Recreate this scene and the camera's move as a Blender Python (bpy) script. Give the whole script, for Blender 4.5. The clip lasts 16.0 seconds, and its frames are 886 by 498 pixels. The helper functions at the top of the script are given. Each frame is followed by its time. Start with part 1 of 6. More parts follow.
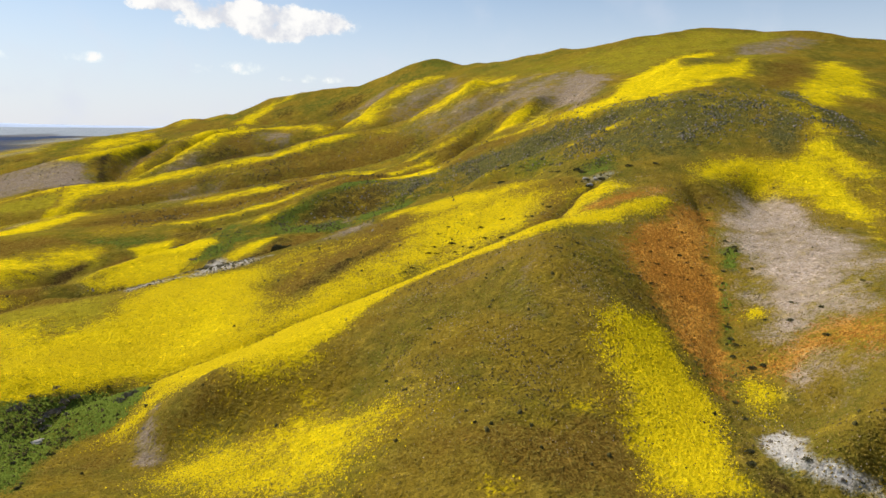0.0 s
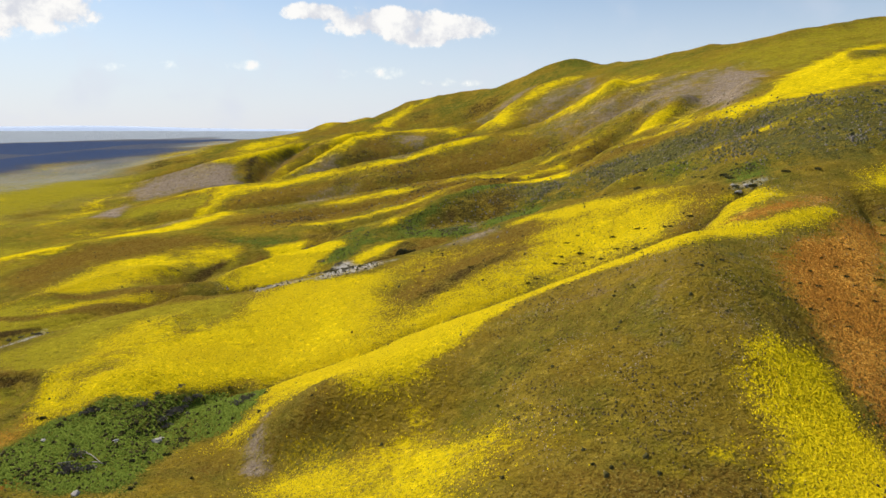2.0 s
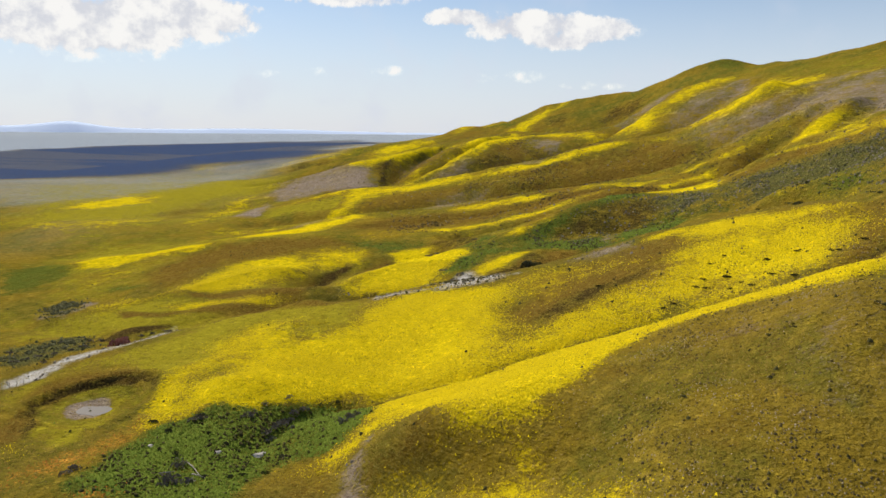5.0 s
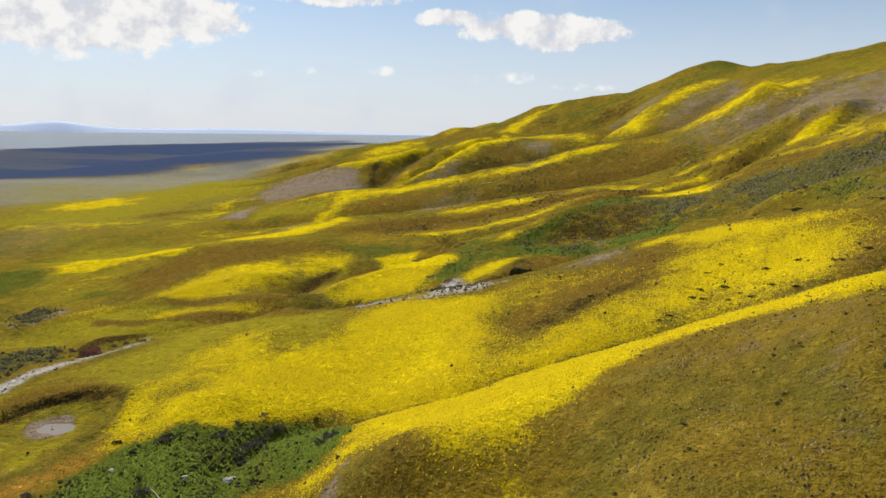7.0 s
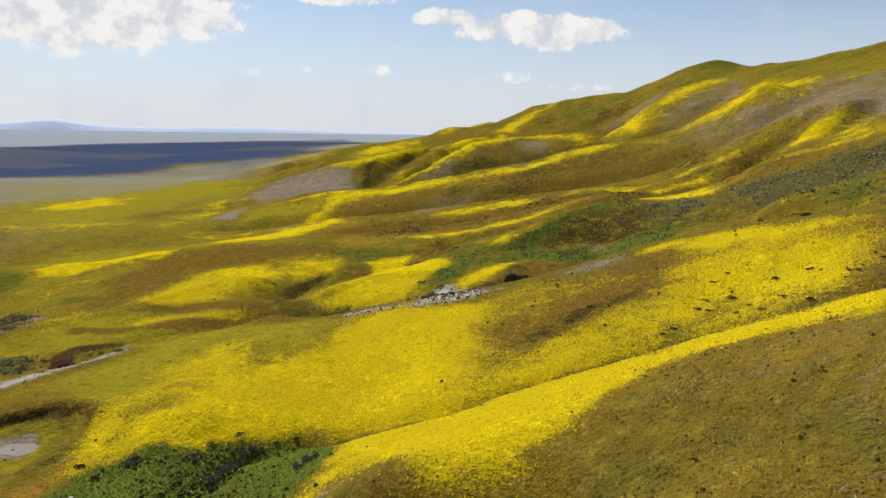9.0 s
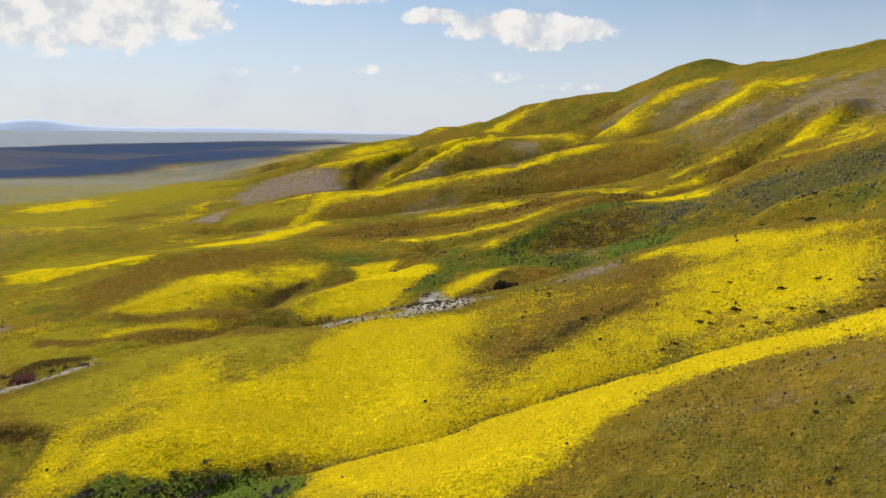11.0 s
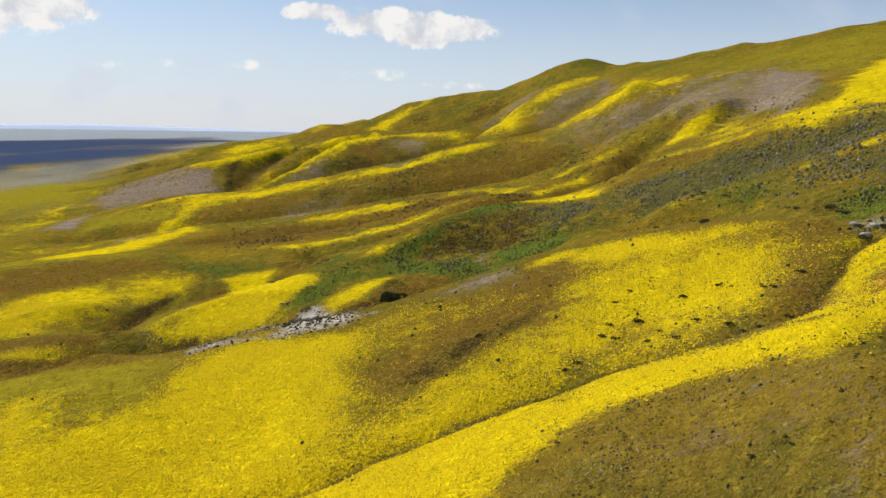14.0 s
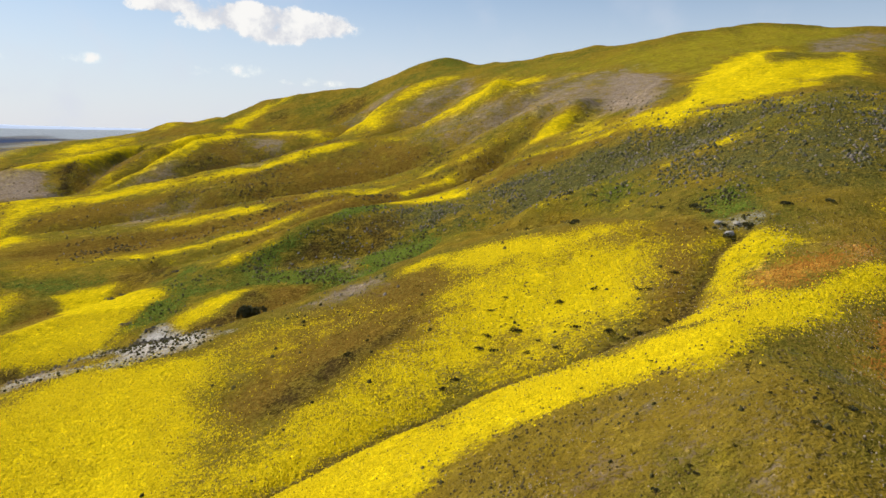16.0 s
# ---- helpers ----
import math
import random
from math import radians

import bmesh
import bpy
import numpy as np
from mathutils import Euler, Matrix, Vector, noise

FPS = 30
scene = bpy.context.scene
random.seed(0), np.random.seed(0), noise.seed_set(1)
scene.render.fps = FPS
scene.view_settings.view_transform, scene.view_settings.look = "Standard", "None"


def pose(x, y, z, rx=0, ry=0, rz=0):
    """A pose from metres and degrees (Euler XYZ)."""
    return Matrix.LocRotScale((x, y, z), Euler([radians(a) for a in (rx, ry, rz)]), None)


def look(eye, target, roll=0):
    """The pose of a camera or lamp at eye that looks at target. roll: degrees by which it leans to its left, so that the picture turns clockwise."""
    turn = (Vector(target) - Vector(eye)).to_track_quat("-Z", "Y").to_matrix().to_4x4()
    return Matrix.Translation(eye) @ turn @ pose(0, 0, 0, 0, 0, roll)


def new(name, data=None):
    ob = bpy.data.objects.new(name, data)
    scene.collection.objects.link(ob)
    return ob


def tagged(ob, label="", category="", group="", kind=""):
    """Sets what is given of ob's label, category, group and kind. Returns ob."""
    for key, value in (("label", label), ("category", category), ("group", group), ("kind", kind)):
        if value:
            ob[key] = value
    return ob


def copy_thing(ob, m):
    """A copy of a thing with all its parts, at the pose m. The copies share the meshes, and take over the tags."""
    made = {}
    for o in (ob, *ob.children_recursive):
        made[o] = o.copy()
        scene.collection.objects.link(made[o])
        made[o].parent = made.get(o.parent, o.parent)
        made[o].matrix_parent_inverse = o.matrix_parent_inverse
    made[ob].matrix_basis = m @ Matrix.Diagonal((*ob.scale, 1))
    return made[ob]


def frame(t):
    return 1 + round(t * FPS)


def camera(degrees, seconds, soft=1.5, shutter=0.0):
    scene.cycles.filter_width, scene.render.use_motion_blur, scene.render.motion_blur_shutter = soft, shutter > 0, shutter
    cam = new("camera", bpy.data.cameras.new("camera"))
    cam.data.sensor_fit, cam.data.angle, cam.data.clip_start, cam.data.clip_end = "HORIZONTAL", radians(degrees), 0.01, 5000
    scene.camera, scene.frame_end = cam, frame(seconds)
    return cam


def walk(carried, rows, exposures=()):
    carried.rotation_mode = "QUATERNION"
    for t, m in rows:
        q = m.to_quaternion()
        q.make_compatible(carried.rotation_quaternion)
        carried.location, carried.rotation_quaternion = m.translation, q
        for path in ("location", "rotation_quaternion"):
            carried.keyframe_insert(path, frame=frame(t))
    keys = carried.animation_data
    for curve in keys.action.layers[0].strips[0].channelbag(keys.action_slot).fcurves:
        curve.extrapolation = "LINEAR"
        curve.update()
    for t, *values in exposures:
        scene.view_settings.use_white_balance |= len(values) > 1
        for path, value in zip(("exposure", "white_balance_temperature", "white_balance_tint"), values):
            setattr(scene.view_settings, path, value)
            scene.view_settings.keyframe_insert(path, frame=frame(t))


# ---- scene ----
cam = camera(63.8, 16.0)
PATH = [
    (0, (-1.608, -0.957, 60.662), (-1.672, 1.014, 60.331), 0.4),
    (0.5, (-1.107, 1.618, 60.694), (-1.265, 3.584, 60.363), 0.4),
    (1, (-0.577, 4.27, 60.737), (-0.829, 6.227, 60.407), 0.3),
    (1.5, (-0.132, 6.902, 60.777), (-0.478, 8.845, 60.448), 0.2),
    (2, (0.222, 9.436, 60.781), (-0.216, 11.36, 60.454), 0.1),
    (2.5, (0.498, 11.877, 60.801), (-0.031, 13.778, 60.477), 0.2),
    (3, (0.429, 14.245, 60.799), (-0.188, 16.12, 60.477), 0.2),
    (3.5, (0.264, 16.591, 60.87), (-0.439, 18.435, 60.549), 0.3),
    (4, (0.0, 18.822, 60.973), (-0.77, 20.64, 60.653), 0.4),
    (4.2, (-0.151, 19.67, 60.998), (-0.941, 21.48, 60.679), 0.3),
    (6.5, (-2.146, 29.262, 61.585), (-2.936, 31.072, 61.269), 0.6),
    (7, (-2.706, 31.429, 61.653), (-3.478, 33.247, 61.337), 0.6),
    (7.5, (-3.312, 33.677, 61.717), (-4.084, 35.495, 61.4), 0.6),
    (8, (-3.942, 36.059, 61.759), (-4.712, 37.877, 61.442), 0.7),
    (10.5, (-7.514, 49.011, 62.093), (-8.26, 50.839, 61.775), 0.7),
    (11, (-8.245, 51.653, 62.135), (-8.983, 53.484, 61.817), 0.7),
    (11.5, (-8.985, 54.328, 62.195), (-9.709, 56.164, 61.877), 0.7),
    (12, (-9.744, 56.948, 62.269), (-10.426, 58.801, 61.951), 0.7),
    (12.5, (-10.568, 59.512, 62.347), (-11.185, 61.387, 62.028), 0.7),
    (13, (-11.397, 62.11, 62.422), (-11.953, 64.004, 62.103), 0.8),
    (13.5, (-12.159, 65.026, 62.426), (-12.656, 66.936, 62.107), 0.8),
    (14, (-12.824, 68.087, 62.407), (-13.262, 70.012, 62.087), 0.8),
    (14.5, (-13.373, 71.097, 62.382), (-13.748, 73.036, 62.063), 0.8),
    (15, (-13.903, 73.984, 62.363), (-14.172, 75.94, 62.044), 0.8),
    (15.5, (-14.363, 76.751, 62.404), (-14.529, 78.719, 62.086), 0.9),
    (16, (-14.869, 79.49, 62.453), (-14.934, 81.464, 62.135), 0.9),
]
walk(cam, [(t, look(eye, target, roll)) for t, eye, target, roll in PATH], [(0, 0.08), (4, 0.0), (7.5, -0.06), (12.5, -0.12), (16, 0.0)])

# ---- light ----
SUN_AZIMUTH, SUN_HEIGHT = -63.0, 46.0      # degrees from +y towards +x, and above the horizon
world = bpy.data.worlds.new("sky")
scene.world = world
world.use_nodes = True
sky = world.node_tree.nodes.new("ShaderNodeTexSky")
sky.sky_type, sky.sun_disc = "NISHITA", False
sky.sun_elevation, sky.sun_rotation = radians(SUN_HEIGHT), radians(SUN_AZIMUTH)
sky.air_density, sky.dust_density, sky.ozone_density, sky.altitude = 1.0, 0.4, 1.5, 700
world.node_tree.links.new(sky.outputs[0], world.node_tree.nodes["Background"].inputs[0])
world.node_tree.nodes["Background"].inputs[1].default_value = 0.11
sun = new("sun", bpy.data.lights.new("sun", "SUN"))
sun.data.energy, sun.data.angle, sun.data.color = 4.6, radians(0.53), (1.0, 0.93, 0.80)
a, h = radians(SUN_AZIMUTH), radians(SUN_HEIGHT)
sun.matrix_world = look((0, 0, 300), (-math.sin(a) * math.cos(h), -math.cos(a) * math.cos(h), 300 - math.sin(h)))

# ---- materials ----
def material(name):
    m = bpy.data.materials.new(name)
    m.use_nodes = True
    return m, m.node_tree.nodes, m.node_tree.links, m.node_tree.nodes["Principled BSDF"]


def noise_node(nodes, links, coords, scale, detail=4.0, rough=0.6):
    n = nodes.new("ShaderNodeTexNoise")
    n.inputs["Scale"].default_value, n.inputs["Detail"].default_value, n.inputs["Roughness"].default_value = scale, detail, rough
    links.new(coords, n.inputs["Vector"])
    return n.outputs["Fac"]


def maths(nodes, links, kind, a, b=0.0, clamp=False):
    n = nodes.new("ShaderNodeMath")
    n.operation, n.use_clamp = kind, clamp
    for k, v in enumerate((a, b)):
        if isinstance(v, (int, float)):
            n.inputs[k].default_value = v
        else:
            links.new(v, n.inputs[k])
    return n.outputs[0]


def mixed(nodes, links, factor, a, b):
    n = nodes.new("ShaderNodeMix")
    n.data_type = "RGBA"
    for socket, v in ((n.inputs[0], factor), (n.inputs[6], a), (n.inputs[7], b)):
        if isinstance(v, (int, float)):
            socket.default_value = v
        elif isinstance(v, tuple):
            socket.default_value = (*v, 1)
        else:
            links.new(v, socket)
    return n.outputs[2]


def ranged(nodes, links, value, low, high):
    n = nodes.new("ShaderNodeMapRange")
    n.interpolation_type = "SMOOTHSTEP"
    n.inputs[1].default_value, n.inputs[2].default_value = low, high
    links.new(value, n.inputs[0])
    return n.outputs[0]


# cover of the ground: two tones each, and how finely it breaks up
COVERS = {
    # bluish tone of distance haze, painted on the plain
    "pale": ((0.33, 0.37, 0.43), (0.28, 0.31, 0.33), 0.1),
    # cloud shadow on the plain, put in as dark blue ground
    "cloud_shade": ((0.042, 0.062, 0.128), (0.060, 0.088, 0.160), 0.1),
    "green": ((0.066, 0.084, 0.012), (0.150, 0.158, 0.024), 0.85),
    "lime": ((0.26, 0.215, 0.016), (0.36, 0.30, 0.020), 0.9),
    "brown": ((0.130, 0.076, 0.012), (0.235, 0.148, 0.026), 0.8),
    "scrub": ((0.070, 0.070, 0.018), (0.145, 0.130, 0.044), 0.85),
    "grey": ((0.215, 0.158, 0.105), (0.36, 0.285, 0.22), 1.0),
    "dark": ((0.045, 0.030, 0.010), (0.105, 0.068, 0.020), 0.9),
    "tan": ((0.32, 0.235, 0.15), (0.56, 0.455, 0.38), 1.0),
    "rust": ((0.52, 0.225, 0.030), (0.66, 0.34, 0.06), 0.85),
    "yellow": ((0.58, 0.425, 0.006), (0.82, 0.625, 0.008), 1.0),
    "white": ((0.46, 0.42, 0.37), (0.62, 0.58, 0.53), 0.6),
}


def ground_material():
    m, nodes, links, shader = material("hillside")
    place = nodes.new("ShaderNodeTexCoord").outputs["Object"]
    broad = noise_node(nodes, links, place, 0.035, 5, 0.6)
    middle = noise_node(nodes, links, place, 0.22, 5, 0.65)
    fine = noise_node(nodes, links, place, 1.6, 4, 0.7)
    tiny = noise_node(nodes, links, place, 5.0, 3, 0.7)
    wide = noise_node(nodes, links, place, 0.09, 6, 0.7)
    coarse = maths(nodes, links, "ADD", maths(nodes, links, "MULTIPLY", wide, 0.5), maths(nodes, links, "MULTIPLY", middle, 0.5))
    break_up = maths(nodes, links, "ADD", maths(nodes, links, "MULTIPLY", coarse, 0.55), maths(nodes, links, "MULTIPLY", fine, 0.45))
    break_up = ranged(nodes, links, break_up, 0.33, 0.67)
    # dry grass, with greener and paler drifts, a thin scatter of flowers and small bare spots
    grass = mixed(nodes, links, ranged(nodes, links, broad, 0.44, 0.56), (0.225, 0.152, 0.017), (0.150, 0.126, 0.017))
    grass = mixed(nodes, links, ranged(nodes, links, middle, 0.45, 0.72), grass, (0.29, 0.205, 0.026))
    grass = mixed(nodes, links, maths(nodes, links, "MULTIPLY", ranged(nodes, links, wide, 0.54, 0.76), 0.45), grass, (0.42, 0.305, 0.010))
    grass = mixed(nodes, links, ranged(nodes, links, fine, 0.60, 0.74), grass, (0.36, 0.265, 0.10))
    grass = mixed(nodes, links, ranged(nodes, links, tiny, 0.54, 0.70), grass, (0.085, 0.062, 0.012))
    colour = grass
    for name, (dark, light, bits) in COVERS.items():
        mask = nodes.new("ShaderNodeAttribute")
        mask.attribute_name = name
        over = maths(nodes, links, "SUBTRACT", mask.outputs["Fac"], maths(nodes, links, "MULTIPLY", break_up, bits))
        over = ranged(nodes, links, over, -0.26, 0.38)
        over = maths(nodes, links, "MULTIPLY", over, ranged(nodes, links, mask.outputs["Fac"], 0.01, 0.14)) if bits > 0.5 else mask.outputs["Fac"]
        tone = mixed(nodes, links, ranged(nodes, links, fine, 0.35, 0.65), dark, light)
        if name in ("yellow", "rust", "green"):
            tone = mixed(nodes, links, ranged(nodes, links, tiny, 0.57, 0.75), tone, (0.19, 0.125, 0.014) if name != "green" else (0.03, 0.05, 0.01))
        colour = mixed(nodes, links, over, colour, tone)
    shader.inputs["Roughness"].default_value = 0.95
    shader.inputs["Specular IOR Level"].default_value = 0.0
    bump = nodes.new("ShaderNodeBump")
    bump.inputs["Strength"].default_value, bump.inputs["Distance"].default_value = 1.0, 0.45
    # narrow trails that grazing has worn along the contours
    level = nodes.new("ShaderNodeMapping")
    level.inputs["Scale"].default_value = (0.10, 0.10, 1.5)
    links.new(place, level.inputs["Vector"])
    trails = noise_node(nodes, links, level.outputs[0], 1.0, 3, 0.6)
    colour = mixed(nodes, links, maths(nodes, links, "MULTIPLY", ranged(nodes, links, trails, 0.56, 0.70), 0.30), colour, (0.16, 0.10, 0.008))
    # uneven growth at every scale: single plants, gaps and litter
    growth = noise_node(nodes, links, place, 0.45, 8, 0.82)
    gaps = ranged(nodes, links, growth, 0.52, 0.66)
    tips = ranged(nodes, links, growth, 0.46, 0.34)
    shade = nodes.new("ShaderNodeHueSaturation")
    links.new(maths(nodes, links, "ADD", maths(nodes, links, "MULTIPLY", gaps, -0.58), maths(nodes, links, "ADD", maths(nodes, links, "MULTIPLY", tips, 0.75), 1.10)), shade.inputs["Value"])
    links.new(colour, shade.inputs["Color"])
    colour = shade.outputs[0]
    links.new(colour, shader.inputs["Base Color"])
    height = maths(nodes, links, "ADD", maths(nodes, links, "ADD", fine, maths(nodes, links, "MULTIPLY", trails, 1.2)), maths(nodes, links, "MULTIPLY", tiny, 0.5))
    clumps = noise_node(nodes, links, place, 0.8, 2, 0.5)
    height = maths(nodes, links, "ADD", height, maths(nodes, links, "MULTIPLY", clumps, 1.6))
    links.new(height, bump.inputs["Height"])
    links.new(bump.outputs[0], shader.inputs["Normal"])
    return m


GROUND = ground_material()

# ---- the lie of the land: crests and gullies as plan lines (x, y, height) ----
LINES = {}


def line(name, points):
    LINES[name] = np.array(points, float)


line("spur_near_crest", [(100, 172, 33.7), (98, 186, 36.7), (97, 205, 41.9), (88, 218, 46.4), (77, 220, 48.6), (60, 206, 45.1), (40, 186, 42.8), (25, 175, 39.9), (15, 161, 38.4), (8, 162, 34.5), (-4, 161, 29.8), (-12, 157, 26.9), (-20, 151, 23.8), (-27, 141, 21.8), (-32, 134, 20.7), (-36, 127, 19.0), (-43, 124, 16.9), (-49, 124, 14.6), (-55, 123, 10.6)])
line("gully_near", [(36, 217, 44.8), (30, 209, 42.3), (25, 198, 38.2), (18, 190, 34.8), (6, 183, 31.7), (-4, 185, 27.2), (-14, 184, 23.1), (-25, 180, 18.9), (-35, 174, 16.2), (-45, 167, 12.9), (-50, 164, 10.8), (-60, 161, 7.8), (-68, 159, 5.0), (-76, 158, 1.0), (-83, 155, 0.3), (-88, 141, 0.5), (-87, 127, 1.0)])
line("spur_mid_crest", [(27, 234, 47.5), (18, 239, 44.9), (7, 242, 41.8), (-6, 255, 37.9), (-20, 259, 33.2), (-29, 255, 31.2), (-43, 248, 26.1), (-57, 236, 22.2), (-65, 230, 19.8), (-82, 227, 15.5), (-94, 221, 13.6), (-106, 216, 10.6), (-116, 207, 8.7), (-123, 189, 7.4), (-127, 170, 4.5), (-125, 149, 4.6)])
line("spur_mid_face", [(11, 210, 34.5), (-4, 203, 27.8), (-16, 190, 22.8), (-36, 202, 23.5), (-44, 195, 18.7), (-55, 189, 13.7), (-60, 175, 11.9), (-79, 171, 4.0), (-96, 161, 3.4), (-104, 145, 7.2)])
line("wash", [(-270, 178, -5.0), (-190, 178, -1.0), (-172, 172, 0.0), (-166, 192, 0.5), (-162, 206, 0.9), (-153, 220, 1.1), (-138, 227, 2.8), (-123, 231, 4.4), (-111, 239, 7.1), (-97, 244, 11.2), (-83, 244, 14.3), (-71, 249, 17.9), (-57, 260, 19.9), (-42, 272, 25.0), (-23, 285, 29.1), (-6, 284, 33.9), (8, 272, 38.6), (20, 262, 43.3), (27, 235, 47.4), (37, 233, 49.7), (52, 232, 53.2), (72, 233, 57.9)])
line("ridge_a", [(-87, 292, 23.6), (-82, 297, 25.6), (-74, 307, 29.6), (-66, 316, 33.7), (-57, 328, 36.1), (-46, 338, 37.1), (-32, 346, 37.8), (-19, 349, 39.9), (-9, 350, 46.2), (1, 351, 53.8), (12, 352, 57.4), (24, 346, 60.6), (33, 339, 64.3)])
line("ridge_b_left", [(-35, 292, 26.3), (-24, 283, 32.7), (-7, 282, 37.9), (8, 280, 44.2)])
line("gully_ab", [(-50, 302, 26.2), (-37, 301, 28.5), (-24, 298, 32.4), (-7, 297, 37.7), (9, 296, 44.7), (21, 294, 49.7)])
line("face_a", [(-83, 287, 20.5), (-68, 295, 22.1), (-53, 300, 23.6), (-44, 304, 25.3)])
line("gully_behind_a", [(-126, 329, 16.2), (-105, 333, 19.1), (-93, 336, 21.6), (-83, 343, 25.7), (-73, 350, 30.8), (-60, 360, 33.9), (-48, 372, 35.0), (-30, 386, 35.5), (-19, 398, 38.1), (-9, 408, 43.1), (2, 423, 52.0)])
line("fold_low", [(-179, 343, 12.0), (-158, 349, 13.3), (-131, 354, 16.4), (-114, 359, 20.3), (-101, 362, 23.5), (-90, 368, 28.3), (-76, 375, 33.2), (-62, 384, 36.1)])
line("gully_fold_low", [(-193, 367, 10.9), (-165, 376, 14.8), (-138, 385, 18.2), (-116, 392, 22.6), (-98, 398, 27.6), (-82, 403, 31.9), (-63, 407, 34.9)])
line("ridge_c", [(-290, 364, -1.0), (-262, 374, 2.8), (-245, 381, 7.4), (-228, 389, 10.7), (-210, 396, 12.2), (-185, 404, 16.0), (-161, 411, 19.7), (-143, 416, 22.9), (-129, 421, 26.0), (-105, 426, 29.4), (-90, 428, 32.9), (-73, 430, 34.9), (-58, 431, 35.5), (-47, 432, 39.1), (-34, 434, 44.3), (-21, 436, 50.3), (-8, 437, 57.3), (4, 439, 64.1), (18, 446, 73.0), (27, 458, 79.2)])
line("gully_cd", [(-293, 413, 2.0), (-256, 421, 8.2), (-228, 427, 13.3), (-195, 438, 16.7), (-176, 446, 19.3), (-148, 456, 23.5), (-131, 460, 27.0), (-99, 468, 30.8), (-73, 469, 35.4), (-54, 468, 40.2), (-42, 467, 47.6), (-25, 470, 55.6), (-9, 476, 65.0), (8, 486, 75.0), (25, 502, 86.3)])
line("ridge_d", [(-312, 409, -3.8), (-316, 431, 2.2), (-309, 445, 7.9), (-297, 468, 15.8), (-278, 482, 20.7), (-248, 492, 22.8), (-228, 497, 26.0), (-208, 501, 30.9), (-185, 505, 34.1), (-166, 508, 38.4), (-147, 511, 41.1), (-128, 514, 46.3), (-111, 517, 52.9), (-93, 521, 56.8), (-72, 525, 58.9), (-55, 526, 61.0), (-42, 528, 65.4), (-29, 530, 72.8), (-19, 531, 80.1), (-10, 530, 87.5), (3, 527, 97.8)])
line("gully_de", [(-236, 512, 23.2), (-212, 529, 28.0), (-202, 548, 34.0), (-184, 561, 36.9), (-166, 574, 39.9), (-148, 588, 46.4), (-125, 602, 53.1), (-106, 614, 57.1)])
line("ridge_e", [(-251, 520, 21.2), (-241, 533, 28.8), (-231, 553, 37.2), (-222, 580, 47.6), (-217, 605, 55.0), (-203, 628, 58.4), (-188, 645, 61.4), (-164, 666, 63.2), (-129, 691, 64.7)])
line("gully_ef", [(-261, 541, 20.8), (-249, 569, 30.2), (-238, 602, 41.2), (-238, 639, 48.1), (-232, 681, 55.3)])
line("ridge_f", [(-274, 549, 19.3), (-265, 571, 31.9), (-262, 592, 39.1), (-255, 618, 47.1), (-249, 654, 54.2), (-240, 689, 59.9), (-230, 727, 64.4), (-221, 753, 65.8)])
line("gully_fg", [(-310, 533, 13.6), (-295, 551, 16.1), (-290, 569, 17.4), (-300, 611, 27.2), (-303, 649, 35.7), (-301, 695, 44.8)])
line("ridge_g", [(-416, 544, 6.3), (-393, 566, 17.4), (-368, 589, 26.5), (-346, 610, 34.8), (-323, 631, 39.4), (-313, 669, 46.1), (-304, 701, 51.3), (-282, 737, 55.9), (-268, 766, 60.2)])
line("grey_foot", [(-378, 481, -2.2), (-364, 504, 5.0), (-335, 523, 10.6)])
line("gully_gj", [(-462, 613, 6.1), (-418, 643, 18.6), (-383, 682, 33.8), (-361, 714, 39.8), (-341, 767, 49.5)])
line("ridge_j", [(-479, 661, 13.3), (-454, 696, 25.6), (-432, 728, 36.1), (-408, 761, 45.9), (-382, 795, 52.4), (-362, 836, 56.5), (-351, 853, 66.7), (-336, 862, 71.7), (-323, 866, 71.8), (-308, 865, 67.2)])
line("gully_jk", [(-528, 695, 7.3), (-495, 732, 17.3), (-464, 780, 29.5), (-435, 838, 44.4)])
line("ridge_k", [(-555, 729, 11.0), (-535, 755, 19.8), (-512, 793, 29.2), (-497, 833, 39.1), (-478, 886, 46.7), (-460, 949, 51.1), (-441, 1022, 54.4)])
line("foot_hollow", [(-238, 768, 64.0), (-206, 742, 63.7), (-181, 736, 63.9), (-149, 738, 65.3), (-126, 714, 62.9)])
line("gully_h", [(-110, 622, 61.9), (-104, 648, 72.9), (-94, 676, 85.7), (-81, 697, 96.0), (-65, 725, 108.1)])
line("ridge_h", [(-102, 593, 64.0), (-96, 602, 69.6), (-85, 619, 79.3), (-72, 638, 90.3), (-58, 663, 101.6), (-38, 692, 110.1), (-17, 726, 118.4)])
line("gully_hd", [(-69, 560, 60.0), (-56, 570, 63.6), (-46, 584, 73.2), (-34, 600, 83.5), (-22, 615, 93.7), (-11, 630, 102.5)])
line("ridge_t", [(7, 422, 53.8), (15, 424, 60.5), (25, 427, 69.4), (37, 439, 77.6), (44, 454, 83.5)])
line("gully_ct", [(1, 425, 51.7), (10, 430, 60.4), (19, 438, 67.2), (29, 451, 74.8), (36, 464, 82.8)])
line("gully_t", [(34, 418, 63.0), (47, 433, 71.2), (54, 457, 79.8), (58, 479, 89.8)])
line("skyline_far", [(-365, 985, 71.7), (-336, 998, 79.8), (-303, 984, 77.4)])
